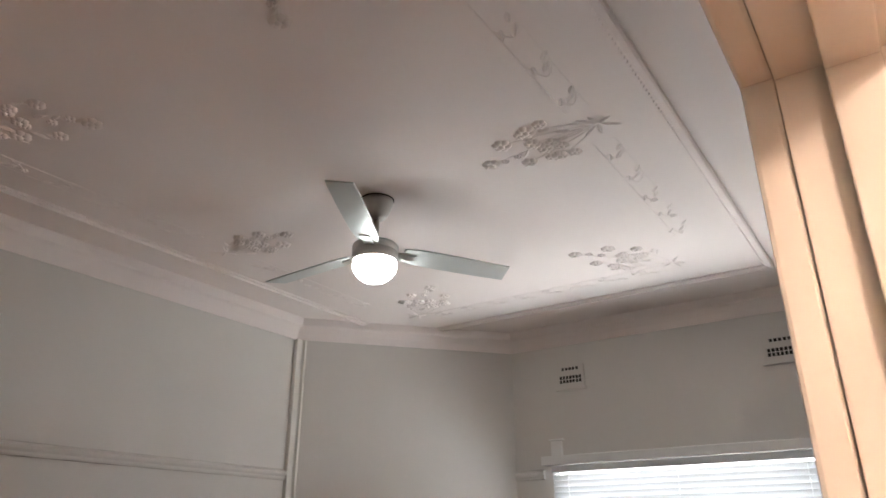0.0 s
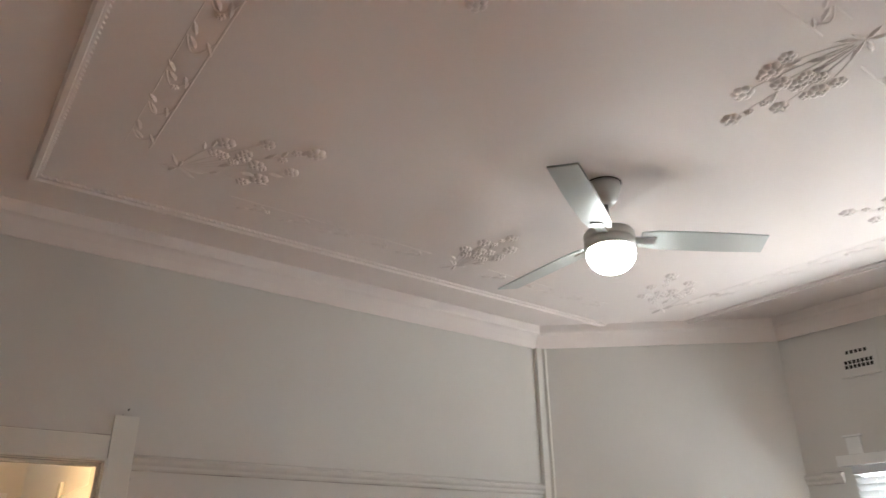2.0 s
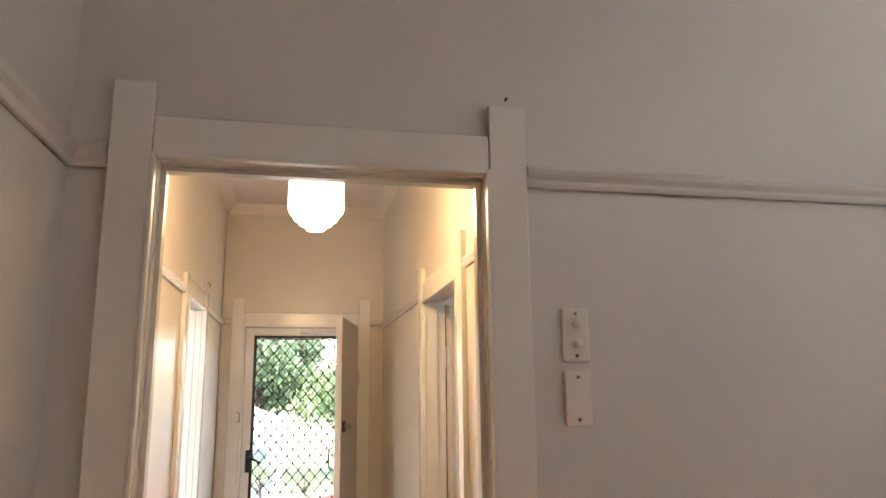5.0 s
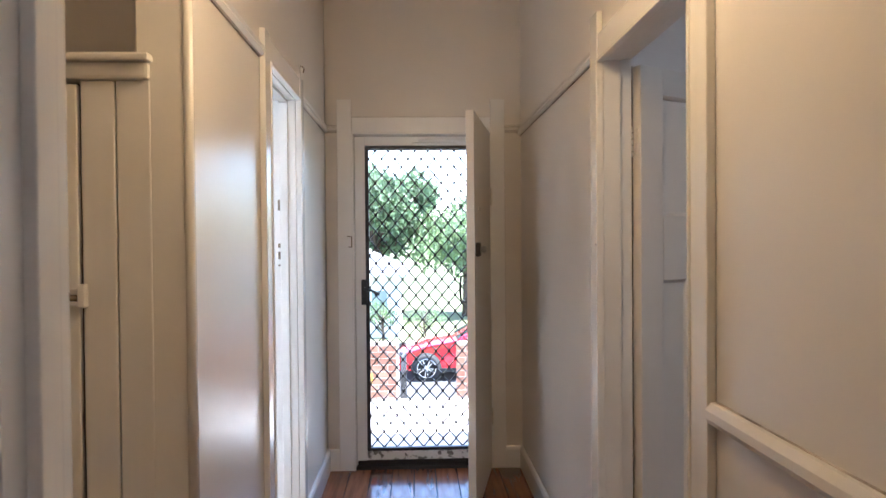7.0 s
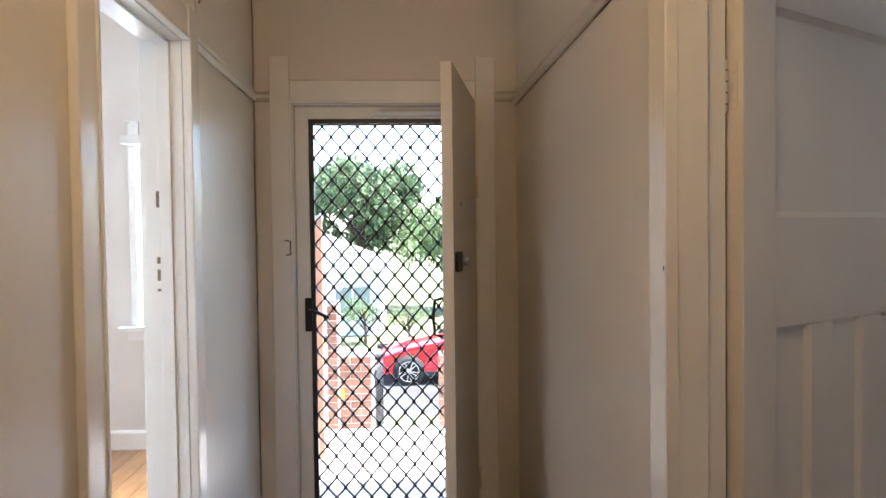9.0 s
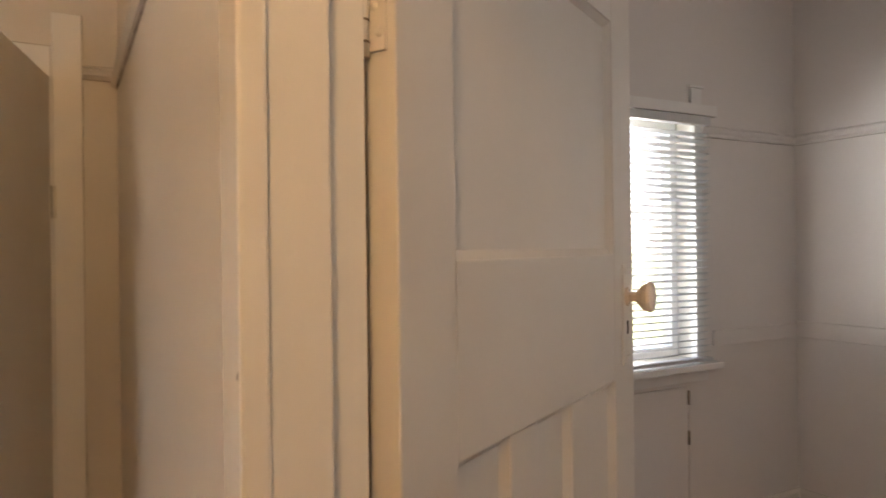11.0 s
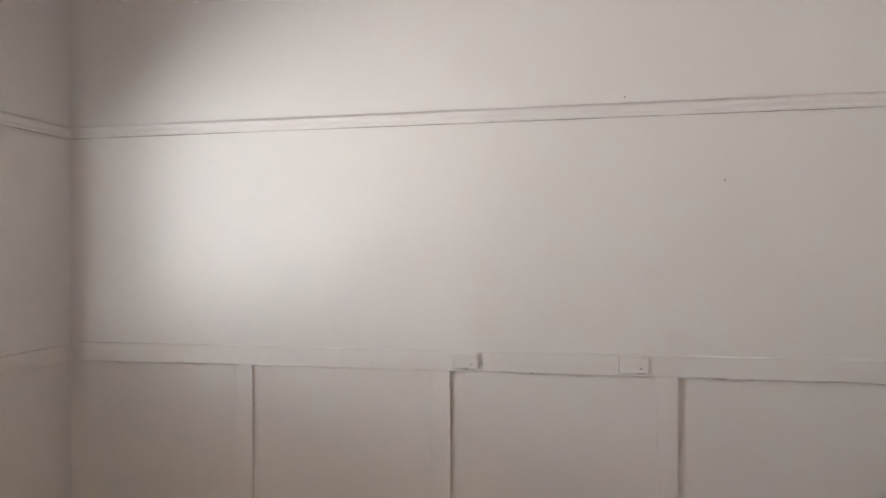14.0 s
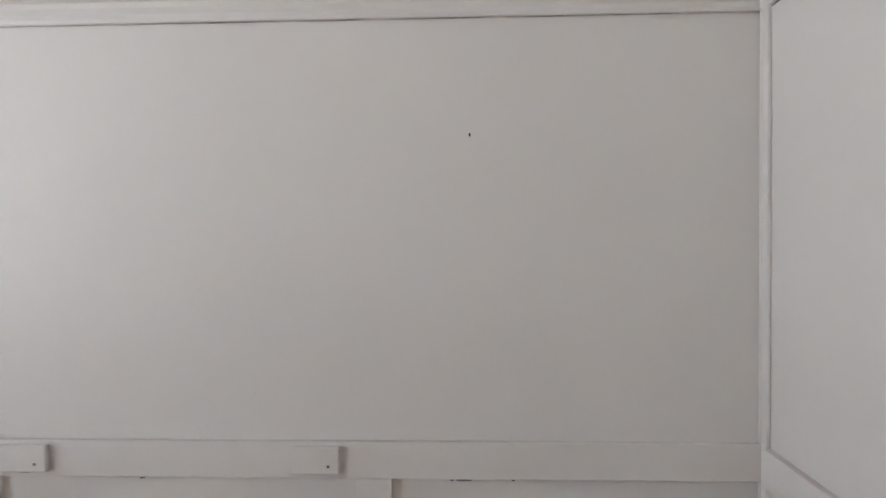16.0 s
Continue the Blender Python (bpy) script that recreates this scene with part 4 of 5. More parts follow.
def venetian(name, label, along, face, out, a0, a1, z0, z1, tilt):
    """A lowered venetian blind: head rail, curved slats, bottom rail and ladder cords."""
    top = thing(name, label, "blind")
    mid, half = (a0 + a1) / 2, (a1 - a0) / 2

    def local(m0):
        return pose(mid, face + out * 0.046, 0, 0, 0, 0 if out < 0 else 180) @ m0 if along == "x" else pose(face + out * 0.046, mid, 0, 0, 0, 90 if out > 0 else -90) @ m0
    rail_mesh = mesh_of("head_rail", soft_box(-half, half, -0.028, 0.018, -0.02, 0.022, 0.003), M_SLAT)
    low_mesh = mesh_of("bottom_rail", soft_box(-half, half, -0.026, 0.026, -0.009, 0.009, 0.004), M_SLAT)
    bm = bmesh.new()
    rows = []
    for i in range(5):
        u = -0.019 + 0.0095 * i
        h = 0.003 * (1 - (u / 0.019) ** 2)
        rows.append([bm.verts.new((s * half, u, h + dz)) for s in (-1, 1) for dz in (0, -0.0012)])
    for p, q in zip(rows, rows[1:]):
        bm.faces.new((p[0], p[2], q[2], q[0]))
        bm.faces.new((p[1], q[1], q[3], p[3]))
        bm.faces.new((p[0], q[0], q[1], p[1]))
        bm.faces.new((p[2], p[3], q[3], q[2]))
    bm.faces.new((rows[0][0], rows[0][1], rows[0][3], rows[0][2]))
    bm.faces.new((rows[-1][0], rows[-1][2], rows[-1][3], rows[-1][1]))
    slat_mesh = mesh_of("slat", bm, M_SLAT)
    for nm, me, z, t in [("head_rail", rail_mesh, z1 - 0.024, 0), ("bottom_rail", low_mesh, z0 + 0.012, 0)]:
        ob = new(nm, me)
        ob.parent, ob.matrix_local = top, local(pose(0, 0, z))
    n = int((z1 - z0 - 0.08) / 0.033)
    for i in range(n):
        ob = new("slat", slat_mesh)
        ob.parent = top
        ob.matrix_local = local(pose(0, 0, z0 + 0.045 + i * 0.033, tilt + rnd.uniform(-1.5, 1.5), rnd.uniform(-0.12, 0.12)))
    for s in (-0.86, 0.0, 0.86):
        for d in (-0.021, 0.021):
            ob = part("ladder_cord", tube([(s * half, d, z0 + 0.01), (s * half, d, z1 - 0.03)], 0.0009, 5), M_SLAT, top)
            ob.matrix_local = local(pose(0, 0, 0))
    return top


window_unit("window_1", "wide white three-light window behind a blind", "y", WX1, -1, -2.78, -1.222, 0.95, 2.15, [-2.29, -1.70], 0.26)
venetian("venetian_blind", "lowered white venetian blind with open slats", "y", WX1, -1, -2.765, -1.237, 0.945, 2.154, -60)
window_unit("window_2", "white bedroom window behind a blind", "x", R2Y1, -1, 1.90, 3.62, 0.92, 2.135, [2.44, 3.04], 0.24)
venetian("venetian_blind", "lowered white venetian blind with part-open slats", "x", R2Y1, -1, 1.915, 3.625, 0.915, 2.139, -20)
window_unit("window_3", "white side room window", "x", 5.34, -1, -1.42, -0.47, 0.85, 2.05, [-0.945], 0.18)


def brick_vent(name, label, m, w, h, holes, mat):
    """A plaster wall vent: a plate with a raised lower lip and near-black boxes for the shade in its slots."""
    top = new(name)
    top.matrix_world = m
    tagged(top, label, "wall vent")
    part("plate", soft_box(-w / 2, w / 2, -0.008, 0.0, -h / 2, h / 2, 0.003), mat, top)
    part("lip", soft_box(-w / 2 - 0.012, w / 2 + 0.012, -0.018, 0.0, -h / 2 - 0.012, -h / 2, 0.003), mat, top)
    for x, z, hw, hh, turn in holes:
        part("slot_shade", soft_box(-hw, hw, -0.0095, -0.0075, -hh, hh, 0.0008, 1), M_DARK, top).matrix_local = pose(x, 0, z, 0, turn)
    return top


holes1 = [(-0.048 + 0.024 * i, 0.05, 0.008, 0.009, 0) for i in range(5)] + [(-0.066 + 0.022 * i, z, 0.008, 0.01, 0) for i in range(7) for z in (-0.005, -0.03)]
for y in (-1.378, -2.635):
    brick_vent("wall_vent", "pale plaster wall vent with rows of square holes", pose(WX1, y, 2.70, 0, 0, -90), 0.19, 0.15, holes1, M_WALL1)
fanholes = [(0.055 * math.sin(radians(a)), -0.062 + 0.055 * math.cos(radians(a)), 0.0045, 0.016, a) for a in (-66, -33, 0, 33, 66)] + [(-0.08 + 0.02 * i, 0.02 + (0.012 if i % 2 else 0), 0.004, 0.014, 0) for i in range(9)] + [(-0.07, -0.03, 0.005, 0.006, 0), (0.07, -0.03, 0.005, 0.006, 0)] + [(-0.07 + 0.023 * i, 0.06, 0.005, 0.007, 0) for i in range(7)]
VENT2 = brick_vent("wall_vent", "white plaster vent pierced with a fan pattern", pose(R2X1, 2.905, 2.796, 0, 0, -90), 0.24, 0.24, fanholes, M_WALL2)
cap = thing("round_cap", "small round grey cap high on the wall", "wall cap", WX0, -0.10, 2.80)
part("disc", lathe([(0.026, 0), (0.026, 0.006), (0.018, 0.012), (0, 0.013)], 20), M_METAL, cap).matrix_local = pose(0, 0, 0, 0, 90)

# ---- switch plates ----
for z0, z1, knobs in ((1.632, 1.76, True), (1.484, 1.61, False)):
    sw = thing("switch_plate", "cream plastic plate with two dimmer knobs" if knobs else "blank cream plastic wall plate", "switch plate", 0.966, 0, (z0 + z1) / 2)
    hh = (z1 - z0) / 2
    part("plate", soft_box(-0.034, 0.034, -0.011, 0, -hh, hh, 0.005), M_PLASTIC, sw)
    for z in (-hh + 0.014, hh - 0.014):
        s = part("screw", lathe([(0.0045, 0), (0.004, 0.0012), (0, 0.0013)], 10), M_BRASS, sw)
        s.matrix_local = pose(0.0, -0.0108, z, 90)
    if knobs:
        for z, r in ((0.028, 0.012), (-0.022, 0.010)):
            k = part("rocker", lathe([(r, 0), (r * 0.9, 0.012), (r * 0.6, 0.015), (0, 0.0155)], 16), M_PLASTIC, sw)
            k.matrix_local = pose(0, -0.0105, z, 90)
# dark discs stand for the black of old screw holes in the frame
for x, z in ((0.8535, 2.115), (0.8535, 2.02), (0.79, 2.2605)):
    nl = thing("screw_hole_disc", "tiny dark disc drawn as an old screw hole in the door frame", "nail", x, -0.012, z)
    part("head", tube([(-0.001, 0, 0), (0.003, 0, 0)], 0.0035, 8), M_DARK, nl)
mark = thing("latch_stud", "small dark stud on the edge of the doorway", "stud", 0.9095, 1.862, 1.376)
part("head", tube([(0.0012, 0, 0), (-0.003, 0, 0)], [0.006, 0.0045], 8), M_DARK, mark)
hook = thing("picture_hook", "tiny dark nail above the door frame", "nail", 0.81, 0, 2.285)
part("pin", tube([(0, 0.0, 0), (0, -0.012, 0.002)], 0.003, 6), M_DARK, hook)

hk = thing("wall_hook", "small old brass hook high on the hall wall", "hook", HX0, 2.84, 2.225)
part("shank", tube([(0, 0, 0), (0.012, 0, 0.0), (0.02, 0, -0.012), (0.016, 0, -0.03)], 0.003, 6), M_BRASS, hk)
part("base", soft_box(0, 0.004, -0.012, 0.012, -0.09, 0.01, 0.002), M_TRIM, hk)

# ---- hall cupboard ----
cup = thing("hall_cupboard", "white boarded hall cupboard with a ledge on top", "cupboard", 0, 1.20, 0)
for i in range(2):
    x1 = -0.338 - i * 0.083
    part("board", soft_box(x1 - 0.08, x1, -0.018, 0.0, 0.0, 1.782, 0.004), M_TRIM, cup)
# near-black sheet behind the door boards puts the shade into their gaps
cdoor = part("door", soft_box(-1.25, -0.508, 0.004, 0.006, 0.03, 1.73, 0.0005, 1), M_DARK, cup, "boarded cupboard door")
for i in range(8):
    x1 = -0.509 - i * 0.0925
    part("board", soft_box(x1 - 0.0895, x1, -0.020, 0.0, 0.02, 1.774, 0.004), M_TRIM, cdoor)
part("ledge", joined(soft_box(-1.3, -0.332, -0.05, 0.3, 1.824, 1.842, 0.006), soft_box(-1.3, -0.338, -0.03, 0.3, 1.784, 1.824, 0.008)), M_TRIM, cup)
# second near-black sheet, for the shade behind the fixed boards
part("gap_shade_sheet", soft_box(-1.3, -0.372, 0.02, 0.04, 0.0, 1.782, 0.001, 1), M_DARK, cup)
catch = part("catch", soft_box(-0.505, -0.488, -0.042, -0.018, 1.245, 1.301, 0.004), M_PLASTIC, cup, "white catch with a rusted bolt")
part("bolt", joined(tube([(-0.556, -0.03, 1.268), (-0.503, -0.03, 1.268)], 0.008), lathe([(0.0, -0.005), (0.017, -0.005), (0.02, 0.008), (0.012, 0.022), (0, 0.024)], 14, (-0.545, -0.03, 1.268))), M_BRASS, catch)
part("bolt_plate", soft_box(-0.552, -0.511, -0.026, -0.019, 1.248, 1.29, 0.002), M_PLASTIC, catch)
structure("hall_corner_bead", joined(soft_box(-0.372, HX0 + 0.012, 1.184, 1.20, 0.0, 2.93, 0.004), tube([(HX0 + 0.004, 1.192, 0.0), (HX0 + 0.004, 1.192, 2.93)], 0.013, 12)), M_TRIM, "rounded cream corner bead of the hall wall", "trim")

# ---- bedroom panelling ----
RZ0, RZ1 = 0.978, 1.066


def bars(name, bms, label, mat=M_WALL2):
    return structure(name, joined(*bms), mat, label, "wall panelling")


bars("dado_rail_east", [soft_box(R2X1 - 0.018, R2X1, 0.035, R2Y1 - 0.001, RZ0, RZ1, 0.003)], "flat painted dado rail")
# brown strip under the rail: shadow gap and dirt put into one colour
for z0 in (RZ0 - 0.002,):
    bars("dado_gap_line", [soft_box(R2X1 - 0.006, R2X1, 0.035, R2Y1 - 0.001, z0, z0 + 0.002, 0.0004, 1)], "thin brown strip of dirt and painted shade under the dado rail", M_GAP)
for x, y, z in ((R2X1, 0.70, 1.777), (R2X1, 1.09, 2.13)):
    nl = thing("wall_nail", "tiny dark nail still stuck in the wall", "nail", x, y, z)
    part("pin", tube([(0, 0, 0), (-0.008, 0, 0.004)], 0.0022, 6), M_DARK, nl)
bars("dado_rail_front", [soft_box(3.70, R2X1 - 0.02, R2Y1 - 0.016, R2Y1, RZ0, RZ1 - 0.01, 0.003)], "flat painted dado rail")
bars("dado_rail_south", [soft_box(R2X0, R2X1 - 0.05, R2Y0, R2Y0 + 0.018, RZ0, RZ1, 0.003)], "flat painted dado rail")
for y1 in (2.752, 1.83, 0.887):
    bars("panel_stile", [soft_box(R2X1 - 0.017, R2X1, y1, y1 + 0.085, 0.13, RZ0, 0.003)], "upright painted panel stile")
rail("bedroom_rail", [(R2X0, 1.96), (R2X0, R2Y1), (1.90, R2Y1)], 2.05, M_WALL2, "white moulded picture rail")
rail("bedroom_rail", [(3.62, R2Y1), (R2X1, R2Y1), (R2X1, R2Y0), (R2X0, R2Y0), (R2X0, 0.99)], 2.05, M_WALL2, "white moulded picture rail")
bars("bedroom_corner_strip", [soft_box(R2X1 - 0.045, R2X1 - 0.001, R2Y0 + 0.0005, R2Y0 + 0.01, 0.13, 2.88, 0.003), tube([(R2X1 - 0.012, R2Y0 + 0.008, 0.13), (R2X1 - 0.012, R2Y0 + 0.008, 2.88)], 0.006, 10)], "narrow upright cover strip in the corner")
for y0, y1 in ((1.705, 1.82), (1.006, 1.12)):
    blk = thing("rail_block", "small white painted block fixed on the dado rail", "wall block", R2X1 - 0.018, (y0 + y1) / 2, 0)
    part("block", soft_box(-0.016, 0, (y0 - y1) / 2, (y1 - y0) / 2, 0.992, 1.058, 0.005, 3), M_WALL2, blk)
    part("screw", lathe([(0.004, 0), (0.003, 0.001), (0, 0.0012)], 8), M_BRASS, blk).matrix_local = pose(-0.0158, -0.03, 1.012, 0, -90)
for y0, y1, z0, d in ((1.745, 1.80, 0.9885, 0.019), (1.755, 1.775, 0.9875, 0.02), (1.476, 1.486, 0.9755, 0.0165), (1.015, 1.045, 0.9885, 0.019), (0.70, 0.735, 0.9755, 0.0165), (0.742, 0.75, 0.9755, 0.0165), (0.60, 0.607, 0.9755, 0.0165)):
    chip = thing("paint_chip", "small dark chip where the rail paint flaked off", "paint chip", R2X1, (y0 + y1) / 2, z0)
    part("flake", prism([(-d, 0), (-d - 0.0015, 0.0014), (-d - 0.0012, 0.003), (-d + 0.002, 0.0035), (-d + 0.003, 0)], "y", (y0 - y1) / 2, (y1 - y0) / 2), M_DARK, chip)
hatch = thing("wall_hatch", "small painted hatch door below the window sill", "hatch", 0, R2Y1, 0)
part("door", soft_box(2.95, 3.505, -0.012, 0, 0.14, 0.79, 0.003), M_WALL2, hatch)
part("frame", joined(soft_box(3.51, 3.535, -0.014, 0, 0.14, 0.815, 0.003), soft_box(2.92, 3.509, -0.014, 0, 0.795, 0.815, 0.003), soft_box(2.92, 2.945, -0.014, 0, 0.14, 0.794, 0.003)), M_WALL2, hatch)
for z in (0.50, 0.70):
    part("hinge", tube([(3.507, -0.016, z), (3.507, -0.016, z + 0.07)], 0.006), M_BRASS, hatch, "dark old hinge")

# ---- outside ----
PROFILE = [(-400, -0.45), (3.9, -0.45), (6.4, -0.55), (8.6, -1.0), (12.0, -1.85), (12.4, -1.9), (14.2, -2.1), (20.5, -2.1), (22.0, -2.2), (27, -2.9), (60, -3.2), (600, -3.0)]
bm = bmesh.new()
xs = [-500, -60, -20, -8, -3, 0, 3, 8, 20, 60, 500]
grid = [[bm.verts.new((x, y, z)) for x in xs] for y, z in PROFILE]
for a, b in zip(grid, grid[1:]):
    for i in range(len(xs) - 1):
        bm.faces.new((a[i], a[i + 1], b[i + 1], b[i]))
structure("ground", bm, M_GRASS, "mown lawn falling towards the street", "ground")


def ribbon(name, x0, x1, rows, mat, label, lift=0.03, category="road"):
    pts = [(y, z + lift) for y, z in rows] + [(y, z - 0.2) for y, z in reversed(rows)]
    return structure(name, prism(pts, "x", x0, x1), mat, label, category)


ribbon("path", -0.35, 1.1, [(6.1, -0.53), (6.4, -0.55), (8.6, -1.0), (12.0, -1.85)], M_CONC, "pale concrete garden path in full sun", category="path")
ribbon("pavement", -60, 60, [(10.3, -1.42), (12.0, -1.85)], M_CONC, "pale concrete footpath", 0.026, "pavement")
ribbon("road", -300, 300, [(13.6, -2.05), (14.2, -2.1), (20.5, -2.1)], M_ROAD, "grey asphalt street", 0.02)
structure("porch_floor", soft_box(-0.25, 1.9, FY + 0.14, 6.1, -0.5, -0.12, 0.01), M_CONC, "pale concrete porch floor", "porch")
structure("porch_roof", joined(soft_box(-0.25, 2.2, FY + 0.24, 4.7, 2.62, 2.7, 0.005), soft_box(-0.25, 2.2, 4.56, 4.7, 2.4, 2.62, 0.005), prism([(3.96, 2.7), (4.8, 2.7), (3.96, 3.1)], "x", -0.25, 2.2)), M_RENDER, "white boarded porch ceiling and beam", "porch roof")
pipe = thing("porch_post", "short red-brown post at the porch corner", "post", -0.19, 5.42, 0)
part("shaft", soft_box(-0.036, 0.036, -0.036, 0.036, -0.5, 1.53, 0.006), M_BRICK, pipe)
part("cap", soft_box(-0.042, 0.042, -0.042, 0.042, 1.53, 1.57, 0.006), M_TILE, pipe, "grey post cap")


def brick_wall(name, label, x0, x1, y, z0, z1, deep=0.11, cap=None):
    """Coursed bricks with recessed joints; every brick is a part."""
    top = thing(name, label, "brick fence", 0, y, 0, 0, "garden fence")
    part("core", soft_box(x0 + 0.006, x1 - 0.006, 0.006, deep - 0.006, z0, z1 - 0.004, 0.001, 1), M_MORTAR, top)
    base = mesh_of("brick", soft_box(0, 0.23, 0, deep, 0, 0.076, 0.004, 1), M_BRICK)
    half = mesh_of("brick", soft_box(0, 0.11, 0, deep, 0, 0.076, 0.004, 1), M_BRICK)
    row, z = 0, z0
    while z + 0.07 < z1:
        x = x0
        if row % 2:
            ob = new("brick", half)
            ob.parent, ob.matrix_local = top, pose(x, 0, z)
            x += 0.12
        while x + 0.1 < x1:
            full = x + 0.23 <= x1 + 0.02
            ob = new("brick", base if full else half)
            ob.parent, ob.matrix_local = top, pose(x, rnd.uniform(-0.002, 0.002), z)
            x += 0.24 if full else 0.12
        z += 0.086
        row += 1
    if cap:
        part("coping", cap, M_CONC, top)
    return top


brick_wall("brick_fence", "low red brick fence panel beside the gate", -0.33, 0.06, 8.6, -1.02, 0.05)
brick_wall("brick_fence", "low red brick fence panel beside the gate", 0.81, 3.4, 8.6, -1.02, 0.04)
brick_wall("brick_pier", "taller red brick pier with a sloping cap", -0.76, -0.58, 8.55, -1.02, 0.60, 0.2)
brick_wall("brick_pier", "taller red brick pier with a sloping cap", -0.47, -0.33, 8.55, -1.02, 0.66, 0.2, prism([(-0.80, 0.56), (-0.30, 0.80), (-0.30, 0.90), (-0.80, 0.66)], "y", -0.05, 0.25))
yp = thing("fence_plate", "small yellow metal plate fixed to the brick fence", "plate", -0.36, 8.598, -0.42)
part("plate", soft_box(-0.07, 0.07, -0.006, 0, -0.06, 0.06, 0.004), material("yellow_enamel", (0.7, 0.42, 0.05), 0.4), yp)
gate = thing("garden_gate", "open black iron garden gate", "gate", 0.075, 8.66, -1.0, 84)
for i in range(7):
    part("bar", tube([(0.03 + 0.09 * i, 0, 0.06), (0.03 + 0.09 * i, 0, 0.86)], 0.008, 6), M_BLACK, gate)
for z in (0.1, 0.82):
    part("gate_rail", tube([(0, 0, z), (0.6, 0, z)], 0.011, 6), M_BLACK, gate)


def car(name, label, m, paint):
    """A parked hatchback, nose to -x."""
    top = new(name)
    top.matrix_world = m
    tagged(top, label, "car")
    side = [(-2.02, 0.28), (-2.06, 0.5), (-1.95, 0.66), (-1.3, 0.86), (-0.6, 0.97), (0.1, 1.37), (0.4, 1.43), (0.9, 1.42), (1.5, 1.3), (1.95, 0.98), (2.05, 0.7), (2.02, 0.3)]
    bm = bmesh.new()
    rows = []
    for y, shrink in ((-0.88, 1.0), (-0.80, 1.0), (0, 1.0), (0.80, 1.0), (0.88, 1.0)):
        ring = []
        for x, z in side:
            t = max(0.0, z - 0.9) * 0.42 if abs(y) > 0.1 else 0.0
            bulge = 0.03 if abs(y) < 0.1 and z > 0.6 else 0
            ring.append(bm.verts.new((x * (0.985 if abs(y) > 0.85 else 1), y - math.copysign(t, y) if y else 0, z + bulge - (0.015 if abs(y) > 0.85 else 0))))
        rows.append(ring)
    n = len(side)
    for a, b in zip(rows, rows[1:]):
        for i in range(n):
            bm.faces.new((a[i], a[(i + 1) % n], b[(i + 1) % n], b[i])).smooth = True
    bm.faces.new(rows[0][::-1])
    bm.faces.new(rows[-1])
    bmesh.ops.recalc_face_normals(bm, faces=bm.faces[:])
    part("body", bm, paint, top)
    for y, s in ((-0.885, -1), (0.885, 1)):
        win = [(-0.42, 0.98), (0.12, 1.29), (0.42, 1.36), (0.9, 1.35), (1.35, 1.24), (1.5, 0.98)]
        g = bmesh.new()
        f = g.faces.new([g.verts.new((x, y - s * (max(0.0, z - 0.9) * 0.42 - 0.004), z)) for x, z in win])
        ext = bmesh.ops.extrude_face_region(g, geom=[f])
        bmesh.ops.translate(g, verts=[v for v in ext["geom"] if isinstance(v, bmesh.types.BMVert)], vec=(0, s * 0.006, 0))
        part("side_window", g, M_CARGLASS, top)
        part("sill_trim", soft_box(-1.2, 1.1, *sorted((y * 0.99, y * 1.012)), 0.22, 0.32, 0.01), M_TYRE, top)
        for x in (-1.32, 1.3):
            # flat near-black disc on the body for the shade of a wheel well
            arch = part("wheel_well_shade", lathe([(0.0, 0.0), (0.37, 0.0), (0.37, 0.008), (0.0, 0.008)], 28), M_DARK, top)
            arch.matrix_local = pose(x, y * 0.998, 0.33, 90 * -s)
            w = part("wheel", lathe([(0.24, -0.1), (0.3, -0.1), (0.325, -0.07), (0.325, 0.07), (0.3, 0.1), (0.24, 0.1)], 32), M_TYRE, top)
            w.matrix_local = pose(x, y * 0.96, 0.325, 90 * -s)
            spokes = lathe([(0.0, 0.06), (0.05, 0.075), (0.06, 0.06)], 16)
            for k in range(10):
                box(spokes, 0.04, 0.235, -0.014, 0.014, 0.055, 0.085, pose(0, 0, 0, 0, 0, 36 * k + (6 if k % 2 else -6)))
            part("rim", joined(spokes, lathe([(0.215, 0.09), (0.245, 0.1), (0.245, -0.05), (0.225, -0.05), (0.215, 0.09)], 32)), M_ALLOY, w, "many-spoked alloy rim")
        part("headlight", soft_box(-2.1, -1.75, *sorted((y * 0.72, y * 0.97)), 0.6, 0.7, 0.03, 3), M_CARGLASS, top)
        part("mirror", soft_box(-0.46, -0.30, *sorted((y, y * 1.17)), 0.9, 1.02, 0.03, 3), paint, top)
    part("windscreen", prism([(-0.58, 0.99), (0.08, 1.375), (0.1, 1.385), (-0.57, 1.01)], "y", -0.66, 0.66), M_CARGLASS, top)
    return top


car("parked_car", "glossy red hatchback parked at the kerb", pose(1.84, 17.28, -2.08), M_RED)


